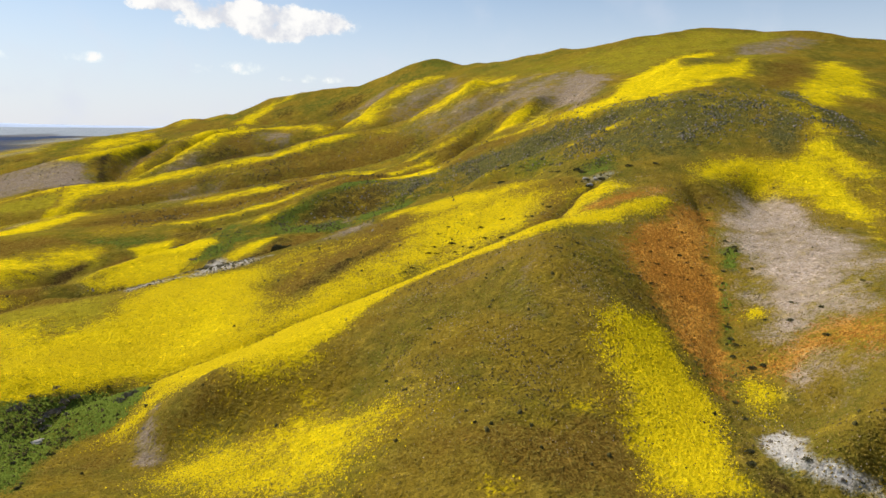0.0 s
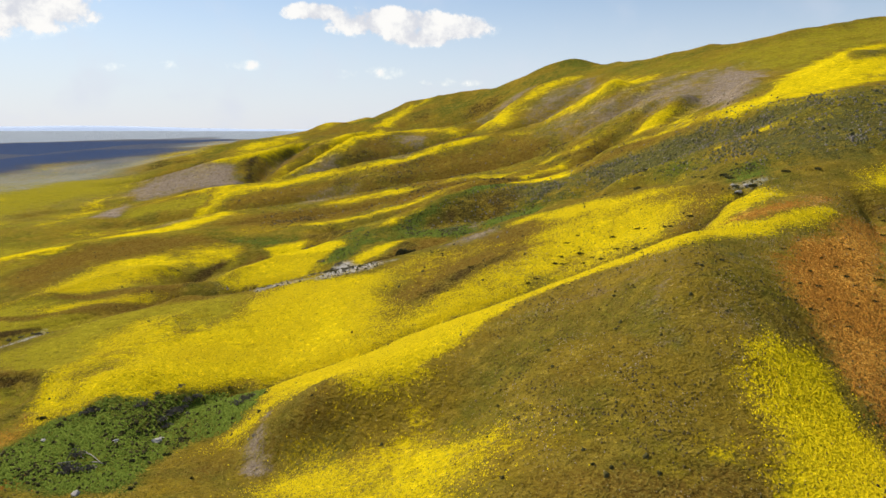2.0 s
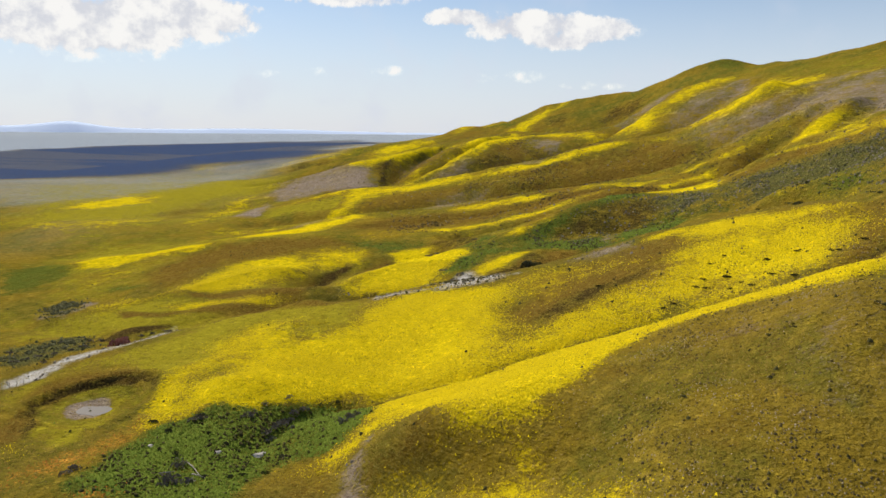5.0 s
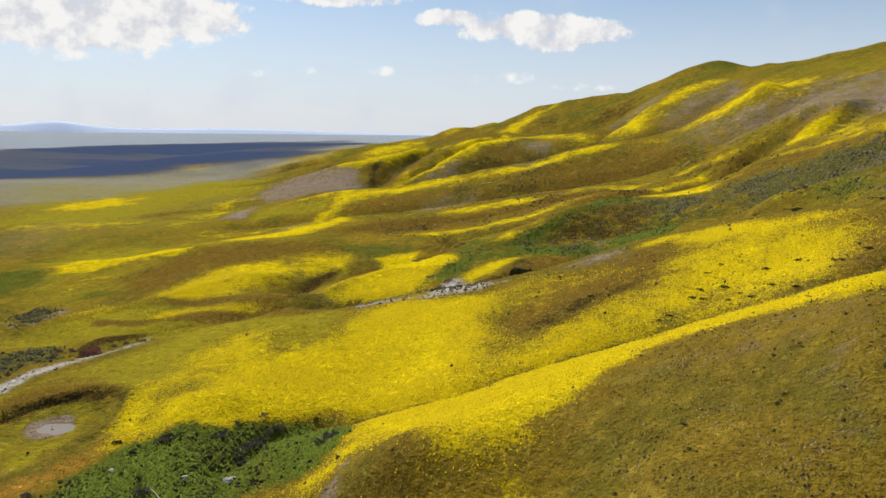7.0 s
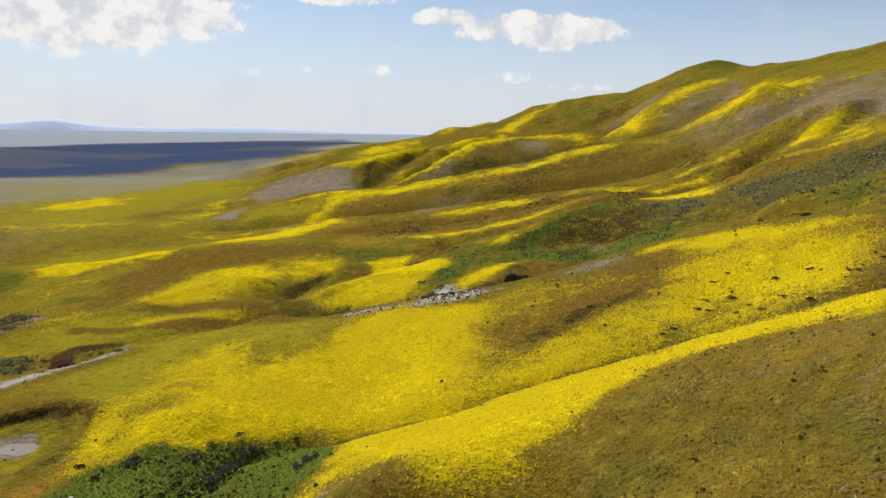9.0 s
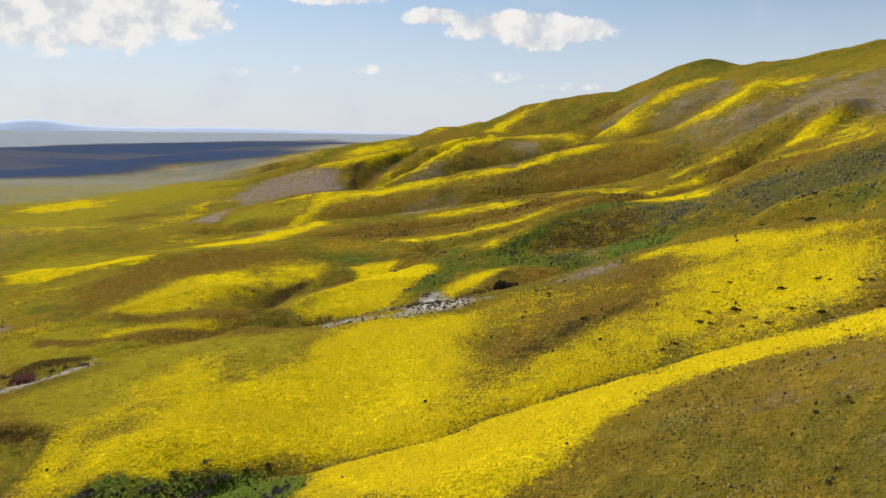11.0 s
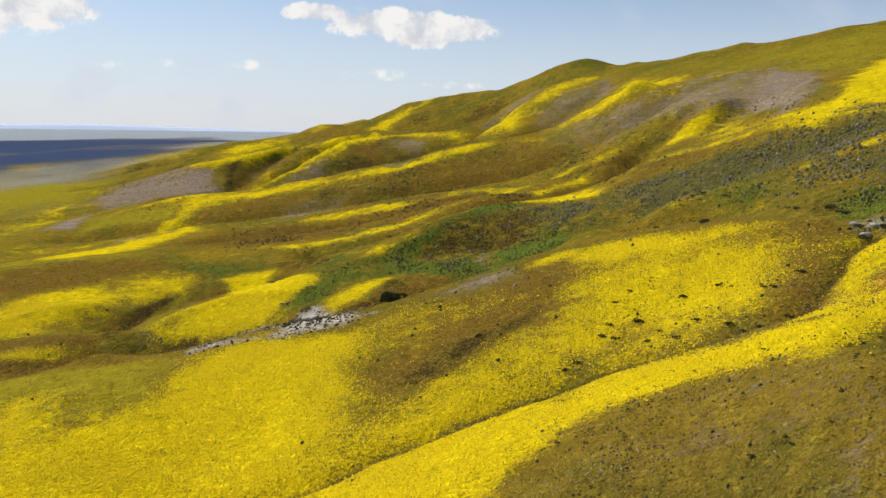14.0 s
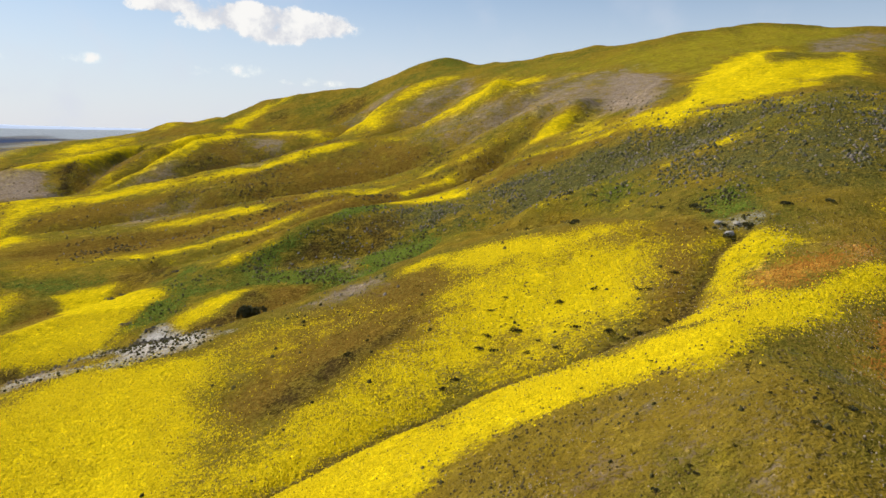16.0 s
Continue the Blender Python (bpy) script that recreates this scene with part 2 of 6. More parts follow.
line("skyline", [(-274, 898, 80.8), (-259, 877, 85.7), (-240, 859, 93.5), (-210, 845, 99.7), (-177, 837, 104.0), (-146, 832, 107.0), (-121, 825, 109.8), (-92, 809, 119.6), (-70, 797, 127.0), (-54, 788, 133.2), (-39, 786, 135.2), (-23, 783, 133.5), (-3, 777, 126.4), (11, 728, 125.9), (28, 691, 123.2), (46, 665, 124.4), (61, 639, 125.8), (82, 626, 129.3)])
line("skyline_right", [(101, 592, 127.9), (131, 603, 134.1), (158, 614, 139.9), (176, 621, 143.7), (194, 627, 146.0), (217, 623, 144.5), (244, 612, 140.5), (262, 587, 139.0), (295, 605, 137.4), (327, 590, 132.2), (365, 558, 119.2)])
line("skyline_back", [(-245, 903, 83.7), (-226, 885, 91.5), (-196, 871, 97.7), (-163, 863, 102.0), (-132, 858, 105.0), (-107, 851, 107.8), (-78, 835, 117.6), (-56, 823, 125.0), (-40, 814, 131.2), (-25, 812, 133.2), (-9, 809, 131.5), (11, 803, 124.4), (25, 754, 123.9), (42, 717, 121.2), (60, 691, 122.4), (75, 665, 123.8), (96, 652, 127.3)])
line("skyline_right_back", [(115, 618, 125.9), (145, 629, 132.1), (172, 640, 137.9), (190, 647, 141.7), (208, 653, 144.0), (231, 649, 142.5), (258, 638, 138.5), (276, 613, 137.0)])
line("ridge_b", [(19, 281, 48.4), (26, 279, 51.5), (40, 276, 57.2), (53, 274, 63.2), (64, 272, 68.5), (76, 274, 72.5)])
line("gully_b_head", [(29, 296, 51.9), (45, 294, 57.9), (59, 291, 64.4), (71, 288, 69.9)])
line("ridge_a_right", [(42, 326, 69.0), (54, 310, 70.5), (66, 299, 72.7), (72, 292, 74.2), (86, 286, 76.9), (118, 273, 73.5), (121, 256, 66.9), (122, 234, 58.8), (122, 215, 51.3), (122, 195, 43.5)])
line("gully_a_right", [(60, 345, 71.1), (94, 328, 76.0), (128, 323, 74.8)])
line("slope_right", [(73, 418, 88.1), (108, 380, 87.8), (129, 361, 86.1), (166, 368, 86.1), (115, 408, 100.1), (155, 395, 98.2), (190, 370, 85.9)])
line("gully_orange", [(63, 206, 41.0), (64, 192, 37.0), (59, 172, 33.0), (51, 145, 23.6), (45, 126, 18.9), (43, 116, 14.9), (44, 109, 11.1), (50, 106, 8.6), (58, 104, 7.1)])
line("bank_orange", [(88, 216, 38.9), (73, 171, 33.0), (64, 145, 27.3), (57, 125, 21.8), (52, 112, 16.5)])
line("bank_right", [(80, 150, 35.4), (66, 122, 28.8), (55, 100, 23.0), (50, 90, 19.4)])
line("bank_edge", [(92, 132, 36.5), (75, 104, 30.5), (58, 80, 23.6)])
line("nose", [(31, 141, 36.1), (29, 131, 31.1), (21, 120, 30.1), (26, 114, 25.4), (19, 105, 21.1), (20, 101, 19.6), (23, 93, 14.9)])
line("near_face", [(4, 94, 19.0), (-11, 96, 17.0), (-28, 99, 10.0), (-22, 113, 12.0), (-44, 119, 6.0), (-53, 115, 2.0)])
line("near_mid", [(-3, 109, 22.0), (-8, 125, 25.0), (3, 128, 28.0), (7, 137, 32.0), (12, 133, 35.0), (17, 148, 40.0)])
line("under", [(-70, 60, 2.0), (-30, 70, 6.0), (0, 70, 13.0), (30, 75, 14.0), (60, 90, 10.0)])
line("behind", [(-200, -80, -4.0), (-60, -80, 0.0), (60, -80, 4.0), (200, -60, 10.0)])
line("floor_green", [(-64, 118, 2.0), (-84, 127, 0.0), (-90, 112, 1.0), (-103, 104, 3.0), (-120, 95, 1.0)])
line("pond_flat", [(-125, 119, 0.0), (-135, 128, 0.0), (-134, 137, 0.0), (-145, 135, 0.0)])
line("field", [(-130, 160, 3.0), (-125, 185, 5.0), (-135, 205, 5.0), (-139, 229, 8.5), (-159, 234, 5.7), (-177, 226, 1.8), (-184, 203, 2.1)])
line("knoll", [(-141, 242, 5.2), (-137, 248, 8.0), (-129, 257, 10.4), (-120, 265, 12.3), (-111, 273, 14.8), (-104, 278, 16.8)])
line("gully_knoll", [(-158, 243, 0.4), (-158, 254, 1.2), (-158, 267, 2.7), (-152, 281, 4.4), (-140, 293, 6.6), (-123, 300, 10.6)])
line("gully_rise", [(-334, 285, -5.9), (-307, 308, -2.6), (-278, 331, 1.8), (-242, 339, 7.0), (-206, 345, 9.7)])
line("rise_crest", [(-296, 258, -0.9), (-278, 271, 1.8), (-262, 287, 4.1), (-248, 301, 6.7), (-223, 316, 9.5), (-187, 318, 11.8)])
line("rise_low", [(-228, 212, -1.5), (-214, 221, 2.3), (-202, 237, 4.2), (-190, 250, 5.0), (-174, 261, 7.4)])
line("plain_a", [(-235, 197, -3.0), (-300, 230, -4.0), (-400, 300, -5.0), (-520, 380, -6.0)])
line("plain_b", [(-446, 354, 0.3), (-402, 372, 0.4), (-350, 394, 0.5), (-330, 425, 1.0), (-273, 411, 3.2)])
line("plain_c", [(-571, 488, 0.6), (-565, 546, 5.1), (-499, 530, 4.9), (-457, 548, 7.5)])
line("plain_d", [(-802, 675, -3.1), (-709, 770, -1.3), (-652, 850, 4.9)])
line("back", [(-150, 1500, 60.0), (100, 1000, 95.0), (300, 800, 110.0), (440, 640, 105.0), (440, 450, 70.0), (400, 300, 40.0), (330, 150, 20.0)])
line("right", [(215, 250, 40.0), (200, 180, 30.0), (180, 120, 22.0)])

# minor ridges: height, width, line in plan
FOLDS = [
    (2.5, 9, [(-417, 409), (-400, 446), (-392, 500), (-373, 512)]),
    (1.6, 8, [(-294, 252), (-279, 267), (-255, 277), (-245, 299)]),
    (1.6, 7, [(-194, 214), (-191, 235), (-182, 254), (-161, 261)]),
    (1.6, 6, [(-138, 235), (-135, 250), (-119, 265), (-101, 266)]),
    (1.4, 7, [(-216, 181), (-211, 197), (-200, 210), (-186, 221)]),
]

CELL = 3.0
X0, X1, Y0, Y1 = -840.0, 450.0, -90.0, 1520.0


def spread_of(z):
    p = np.pad(z, 1, mode="edge")
    return p[:-2, 1:-1] + p[2:, 1:-1] + p[1:-1, :-2] + p[1:-1, 2:] - 4 * z


def solve_heights():
    """A stiff sheet bent over the crests and gullies, from coarse to fine."""
    pins = []
    for pts in LINES.values():
        for a, b in zip(pts[:-1], pts[1:]):
            n = max(2, int(np.hypot(*(b - a)[:2]) / (CELL * 0.5)))
            pins.append(a + (b - a) * np.linspace(0, 1, n)[:, None])
    pins = np.concatenate(pins)
    z = None
    for step, rounds in ((48, 400), (24, 260), (12, 200), (6, 160), (3, 120)):
        nx, ny = int((X1 - X0) / step) + 1, int((Y1 - Y0) / step) + 1
        if z is None:
            z = np.full((ny, nx), 20.0)
        else:
            yy, xx = np.linspace(0, z.shape[0] - 1, ny), np.linspace(0, z.shape[1] - 1, nx)
            j, i = np.minimum(yy.astype(int), z.shape[0] - 2), np.minimum(xx.astype(int), z.shape[1] - 2)
            v, u = (yy - j)[:, None], (xx - i)[None]
            z = ((z[j][:, i] * (1 - u) + z[j][:, i + 1] * u) * (1 - v) + (z[j + 1][:, i] * (1 - u) + z[j + 1][:, i + 1] * u) * v)
        ci = np.clip(np.round((pins[:, 0] - X0) / step).astype(int), 0, nx - 1)
        cj = np.clip(np.round((pins[:, 1] - Y0) / step).astype(int), 0, ny - 1)
        total, count = np.zeros((ny, nx)), np.zeros((ny, nx))
        np.add.at(total, (cj, ci), pins[:, 2])
        np.add.at(count, (cj, ci), 1)
        held = count > 0
        value = total / np.maximum(count, 1)
        for _ in range(rounds):
            z[held] = value[held]
            z = z + 0.16 * spread_of(z)
        for _ in range(rounds):
            z[held] = value[held]
            lap = spread_of(z)
            z = z + 0.015 * lap - 0.028 * spread_of(lap)
        z[held] = value[held]
    for _ in range(2):
        p = np.pad(z, 1, mode="edge")
        z = 0.5 * z + 0.125 * (p[:-2, 1:-1] + p[2:, 1:-1] + p[1:-1, :-2] + p[1:-1, 2:])
    return z


def blurred(grid, cells):
    for axis in (0, 1):
        pad = [(0, 0), (0, 0)]
        pad[axis] = (cells + 1, cells)
        c = np.cumsum(np.pad(grid, pad, mode="edge"), axis=axis)
        n = grid.shape[axis]
        grid = (np.take(c, np.arange(2 * cells + 1, 2 * cells + 1 + n), axis=axis) - np.take(c, np.arange(n), axis=axis)) / (2 * cells + 1)
    return grid


def deepened(z):
    rows = Y0 + CELL * np.arange(z.shape[0])[:, None]
    # the bowl behind the near spur is worn smooth
    columns = X0 + CELL * np.arange(z.shape[1])[None]
    bowl = np.clip((columns - 20) / 15, 0, 1) * np.clip((115 - columns) / 15, 0, 1) * np.clip((rows - 92) / 15, 0, 1) * np.clip((190 - rows) / 15, 0, 1)
    return z + bowl * (blurred(blurred(z, 3), 3) - z)


HEIGHTS = deepened(solve_heights())


def spline_sample(grid, x, y):
    """Cubic B-spline through a grid over the mapped land."""
    gx = np.clip((x - X0) / CELL, 1, grid.shape[1] - 3.001)
    gy = np.clip((y - Y0) / CELL, 1, grid.shape[0] - 3.001)
    i, j = gx.astype(int), gy.astype(int)
    u, v = gx - i, gy - j

    def weights(t):
        return ((1 - t) ** 3 / 6, (3 * t**3 - 6 * t**2 + 4) / 6, (-3 * t**3 + 3 * t**2 + 3 * t + 1) / 6, t**3 / 6)

    wu, wv = weights(u), weights(v)
    out = np.zeros_like(gx)
    for b in range(4):
        for a in range(4):
            out += wv[b] * wu[a] * grid[j + b - 1, i + a - 1]
    return out


def hash_grid(i, j, seed):
    n = np.sin(i * 127.1 + j * 311.7 + seed * 74.7) * 43758.5453
    return n - np.floor(n)


def value_noise(x, y, size, seed=0):
    """Smooth noise, -1 to 1, with lumps of the given size in metres."""
    x, y = x / size, y / size
    i, j = np.floor(x), np.floor(y)
    u, v = x - i, y - j
    u, v = u * u * (3 - 2 * u), v * v * (3 - 2 * v)
    top = hash_grid(i, j, seed) * (1 - u) + hash_grid(i + 1, j, seed) * u
    low = hash_grid(i, j + 1, seed) * (1 - u) + hash_grid(i + 1, j + 1, seed) * u
    return 2 * (top * (1 - v) + low * v) - 1


def fractal(x, y, size, seed=0, octaves=4):
    total, weight = 0.0, 0.0
    for k in range(octaves):
        c, s = math.cos(0.6 * k + seed), math.sin(0.6 * k + seed)
        total = total + value_noise(c * x - s * y, s * x + c * y, size / 2**k, seed + k) / 2**k
        weight += 1 / 2**k
    return total / weight


def smooth(e0, e1, x):
    t = np.clip((x - e0) / (e1 - e0), 0, 1)
    return t * t * (3 - 2 * t)


def plain_height(x, y):
    r = np.hypot(x, y)
    return -6 - 10 * smooth(700, 1500, r) + 74 * smooth(2400, 4800, r) + 1.5 * fractal(x, y, 400, 5, 2)


POND = (-134.0, 131.5)


def line_distance(x, y, pts):
    """Distance in plan from a broken line."""
    best = np.full(np.shape(x), 1e9)
    for a, b in zip(pts[:-1, :2], pts[1:, :2]):
        d = b - a
        t = np.clip(((x - a[0]) * d[0] + (y - a[1]) * d[1]) / max(d @ d, 1e-9), 0, 1)
        best = np.minimum(best, np.hypot(x - a[0] - t * d[0], y - a[1] - t * d[1]))
    return best


def ground(x, y):
    """Height of the ground at plan places."""
    x, y = np.asarray(x, float), np.asarray(y, float)
    base = spline_sample(HEIGHTS, x, y)
    out = np.maximum(np.maximum(X0 + 20 - x, x - X1 + 20), np.maximum(Y0 + 20 - y, y - Y1 + 20))
    far = smooth(0, 500, out)
    z = base * (1 - far) + plain_height(x, y) * far
    for name, depth, width in (("gully_near", 1.6, 2.6), ("gully_orange", 0.8, 2.5), ("wash", 1.8, 6.0), ("gully_knoll", 1.5, 5.0), ("gully_ab", 2.0, 5.0), ("gully_behind_a", 5.0, 8.0), ("gully_fold_low", 2.5, 7.0), ("gully_cd", 5.0, 10.0), ("gully_de", 5.0, 12.0), ("gully_ef", 4.5, 9.0), ("gully_fg", 6.0, 10.0), ("gully_gj", 5.0, 14.0), ("gully_jk", 4.0, 14.0), ("foot_hollow", 3.0, 14.0), ("gully_h", 4.0, 10.0), ("gully_hd", 4.0, 10.0)):
        wander = line_distance(x + 1.5 * value_noise(x, y, 9, 31), y + 1.5 * value_noise(x, y, 9, 32), LINES[name])
        z = z - depth * np.exp(-((wander / width) ** 2))
    back = np.where((y > 150) & (y < 900) & (x > -520) & (x < 330))
    bx, by = x[back] + 2.0 * value_noise(x[back], y[back], 14, 33), y[back] + 2.0 * value_noise(x[back], y[back], 14, 34)
    lift = np.zeros_like(bx)
    for height, width, pts in FOLDS:
        d = line_distance(bx, by, np.array(pts, float)) / width
        lift = lift + height * (1.45 * np.exp(-np.sqrt(d * d + 0.05) * 1.3) - 0.55 * np.exp(-((d / 2.6) ** 2)))
    z[back] += lift
    hills = smooth(12, 45, base) * smooth(330, 420, y + 0.5 * x)
    z = z + hills * (0.8 - 2.2 * np.abs(fractal(0.8 * x + 0.6 * y, 1.3 * y - 0.4 * x, 80, 41, 3)))
    z = z + hills * (0.8 - 2.4 * np.abs(fractal(x + 0.5 * y, 1.2 * y - 0.3 * x, 30, 43, 2)))
    rough = 0.6 * fractal(x, y, 26, 1, 3) + 0.16 * fractal(x, y, 4.0, 2, 2)
    # the stock pond: a shallow pan in a scraped ring
    px, py = x - POND[0], y - POND[1]
    r = np.hypot(px, py * 0.95) + 0.7 * value_noise(x, y, 5, 51)
    pan = smooth(11.5, 8.0, r)
    z = z * (1 - pan) + pan * (-0.45 - 0.5 * smooth(6.5, 1.5, r))
    side = smooth(-0.5, 0.6, (-0.75 * px + 0.66 * py) / np.maximum(r, 1))
    z = z + (0.6 + 1.5 * side) * np.exp(-(((r - 14.2) / 1.5) ** 2))
    rough = rough * (1 - 0.8 * smooth(12, 8, r))
    return z + rough * (1 - far) * (0.35 + 0.65 * smooth(1, 12, base))


def ground_at(x, y):
    return float(ground(np.array([x]), np.array([y]))[0])


def spaced(fine0, fine1, step, low, high, growth):
    """Places along one axis: even between fine0 and fine1, ever wider outside."""
    mid = list(np.arange(fine0, fine1 + step, step))
    for way, end in ((1, high), (-1, low)):
        s, p = step, mid[-1] if way > 0 else mid[0]
        while (p - end) * way < 0:
            s *= growth
            p += way * s
            mid.append(p) if way > 0 else mid.insert(0, p)
    return np.array(mid)


def sheet_mesh(name, xs, ys, height):
    gx, gy = np.meshgrid(xs, ys)
    z = height(gx, gy)
    nx, ny = len(xs), len(ys)
    mesh = bpy.data.meshes.new(name)
    mesh.vertices.add(nx * ny)
    mesh.vertices.foreach_set("co", np.stack([gx, gy, z], -1).astype(np.float32).ravel())
    k = (np.arange(ny - 1)[:, None] * nx + np.arange(nx - 1)[None]).ravel()
    quads = np.stack([k, k + 1, k + nx + 1, k + nx], 1).astype(np.int32)
    mesh.loops.add(quads.size)
    mesh.loops.foreach_set("vertex_index", quads.ravel())
    mesh.polygons.add(len(quads))
    mesh.polygons.foreach_set("loop_start", np.arange(0, quads.size, 4, dtype=np.int32))
    mesh.polygons.foreach_set("use_smooth", np.ones(len(quads), bool))
    mesh.update(calc_edges=True)
    return mesh, gx.ravel(), gy.ravel(), z.ravel()


xs = spaced(-250, 100, 1.1, -4900, 4900, 1.016)
ys = spaced(75, 330, 1.1, -1500, 4900, 1.008)
mesh, vx, vy, vz = sheet_mesh("ground", xs, ys, ground)
land = tagged(new("ground", mesh), "rolling grassy hills covered with yellow wildflowers and dry scrub", "ground", kind="structure")
mesh.materials.append(GROUND)
COVER = {name: np.zeros(len(vx)) for name in COVERS}


def inside(x, y, pts):
    """Signed distance in plan to the edge of a patch, positive within."""
    pts = np.array(pts, float)
    best, odd = np.full(x.shape, 1e9), np.zeros(x.shape, bool)
    for a, b in zip(pts, np.roll(pts, -1, axis=0)):
        d = b - a
        t = np.clip(((x - a[0]) * d[0] + (y - a[1]) * d[1]) / max(d @ d, 1e-9), 0, 1)
        best = np.minimum(best, np.hypot(x - a[0] - t * d[0], y - a[1] - t * d[1]))
        if a[1] != b[1]:
            odd ^= ((a[1] > y) != (b[1] > y)) & (x < (b[0] - a[0]) * (y - a[1]) / (b[1] - a[1]) + a[0])
    return np.where(odd, best, -best)


def patch(name, pts, strength, soft):
    """Lays one cover over an area of the ground, with ragged soft edges; no name: bare grass."""
    soft *= 1.35 if name in ("yellow", "brown", "lime") else 1.0
    p = np.array(pts, float)
    low, high = p.min(0) - 4 * soft, p.max(0) + 4 * soft
    k = np.where((vx > low[0]) & (vx < high[0]) & (vy > low[1]) & (vy < high[1]))[0]
    if len(k) == 0:
        return
    x, y = vx[k], vy[k]
    edge = inside(x, y, pts) + soft * (2.2 * fractal(x, y, 6 * soft, 11, 4) + 0.4 * value_noise(x, y, 1.7 * soft, 12))
    m = strength * smooth(-1.9 * soft, 2.4 * soft, edge)
    for other in COVER:
        COVER[other][k] *= 1 - m
    if name:
        COVER[name][k] += m


patch("green", [(-104, 281), (-94, 285), (-83, 285), (-77, 303), (-69, 316), (-58, 329), (-38, 325), (-13, 318), (2, 344), (19, 308), (36, 292), (28, 238), (23, 266), (10, 285), (-6, 294), (-24, 294), (-41, 282), (-49, 273), (-61, 266), (-77, 267), (-86, 264), (-92, 253), (-102, 256)], 0.8, 5)
patch("green", [(-211, 333), (-175, 317), (-145, 316), (-124, 318), (-115, 329), (-98, 297), (-106, 287), (-126, 304), (-153, 299), (-181, 308)], 0.7, 5)
patch("green", [(-396, 310), (-348, 326), (-283, 345), (-279, 385), (-239, 338), (-266, 306), (-340, 269)], 0.4, 8)
patch("green", [(-159, 184), (-161, 205), (-130, 210), (-110, 209), (-102, 193), (-109, 185), (-119, 175), (-126, 167), (-122, 151), (-136, 155), (-151, 165)], 0.45, 5)
patch("green", [(-242, 220), (-226, 234), (-218, 228), (-224, 212)], 0.6, 3)
patch("green", [(-312, 249), (-303, 259), (-281, 245), (-283, 229)], 0.7, 4)
patch("brown", [(-52, 316), (-34, 312), (-29, 299), (-45, 300)], 0.55, 5)
patch("grey", [(-376, 510), (-430, 631), (-410, 662), (-337, 607), (-303, 565), (-323, 528), (-352, 506)], 0.75, 5)
patch("grey", [(-354, 424), (-365, 481), (-354, 494), (-327, 440), (-341, 421)], 0.7, 4)
patch("yellow", [(-526, 432), (-548, 487), (-540, 523), (-483, 507), (-468, 451), (-497, 429)], 0.8, 5)
patch("yellow", [(-355, 399), (-377, 469), (-383, 533), (-365, 495), (-346, 433)], 0.8, 4)
patch("yellow", [(-407, 386), (-421, 451), (-397, 443), (-370, 389)], 0.5, 6)
patch("yellow", [(-448, 347), (-434, 360), (-407, 386), (-411, 343)], 0.5, 5)
patch("yellow", [(-101, 305), (-83, 299), (-74, 308), (-67, 316), (-70, 302), (-85, 291)], 0.8, 2)
patch("yellow", [(-342, 557), (-389, 694), (-377, 764), (-352, 800), (-325, 673), (-331, 615)], 0.6, 6)
patch("yellow", [(-149, 302), (-140, 306), (-131, 307), (-123, 291), (-124, 283), (-133, 282)], 1, 2)
patch("yellow", [(-127, 309), (-118, 298), (-112, 282), (-117, 282)], 1, 1.5)
patch("yellow", [(-136, 238), (-139, 258), (-133, 272), (-117, 279), (-104, 280), (-103, 263), (-106, 256), (-106, 246), (-118, 241), (-125, 235), (-133, 233)], 0.95, 2)
patch("grey", [(-139, 237), (-135, 242), (-131, 236), (-134, 233)], 0.6, 2)
patch("yellow", [(-91, 256), (-86, 268), (-77, 271), (-81, 260), (-85, 251)], 1, 2)
patch("dark", [(-72, 255), (-75, 270), (-70, 269), (-63, 259), (-62, 238)], 0.6, 3)
patch("brown", [(-77, 249), (-74, 259), (-63, 259), (-67, 237)], 0.5, 3)
patch("dark", [(-146, 239), (-149, 257), (-143, 256), (-139, 239)], 0.6, 2)
patch("grey", [(-117, 220), (-110, 242), (-97, 220), (-107, 211)], 0.8, 2)
patch("white", [(-108, 242), (-97, 245), (-92, 247), (-84, 248), (-73, 237), (-76, 227), (-86, 229), (-95, 223)], 0.45, 1.5)
patch("grey", [(-50, 269), (-51, 284), (-48, 295), (-47, 284), (-45, 272)], 0.85, 2)
patch("grey", [(-51, 240), (-43, 247), (-36, 246), (-27, 235), (-30, 231), (-40, 232), (-46, 231)], 0.6, 3)
patch("yellow", [(-108, 127), (-119, 144), (-113, 150), (-117, 168), (-111, 179), (-105, 189), (-105, 202), (-104, 212), (-92, 218), (-79, 220), (-66, 222), (-54, 227), (-39, 228), (-34, 223), (-34, 220), (-53, 224), (-62, 216), (-60, 200), (-54, 187), (-51, 172), (-44, 149), (-54, 148), (-62, 148), (-70, 148), (-83, 156), (-90, 149), (-93, 143), (-100, 137), (-101, 132), (-103, 129)], 0.97, 3)
patch("brown", [(-62, 214), (-50, 224), (-34, 218), (-25, 222), (-17, 210), (-22, 198), (-29, 205), (-36, 202), (-41, 198), (-45, 192), (-52, 190), (-50, 174), (-51, 170), (-58, 194)], 0.55, 6)
patch("yellow", [(-62, 214), (-50, 224), (-34, 218), (-25, 222), (-17, 210), (-22, 198), (-29, 205), (-36, 202), (-41, 198), (-45, 192), (-52, 190), (-50, 174), (-51, 170), (-58, 194)], 0.58, 5)
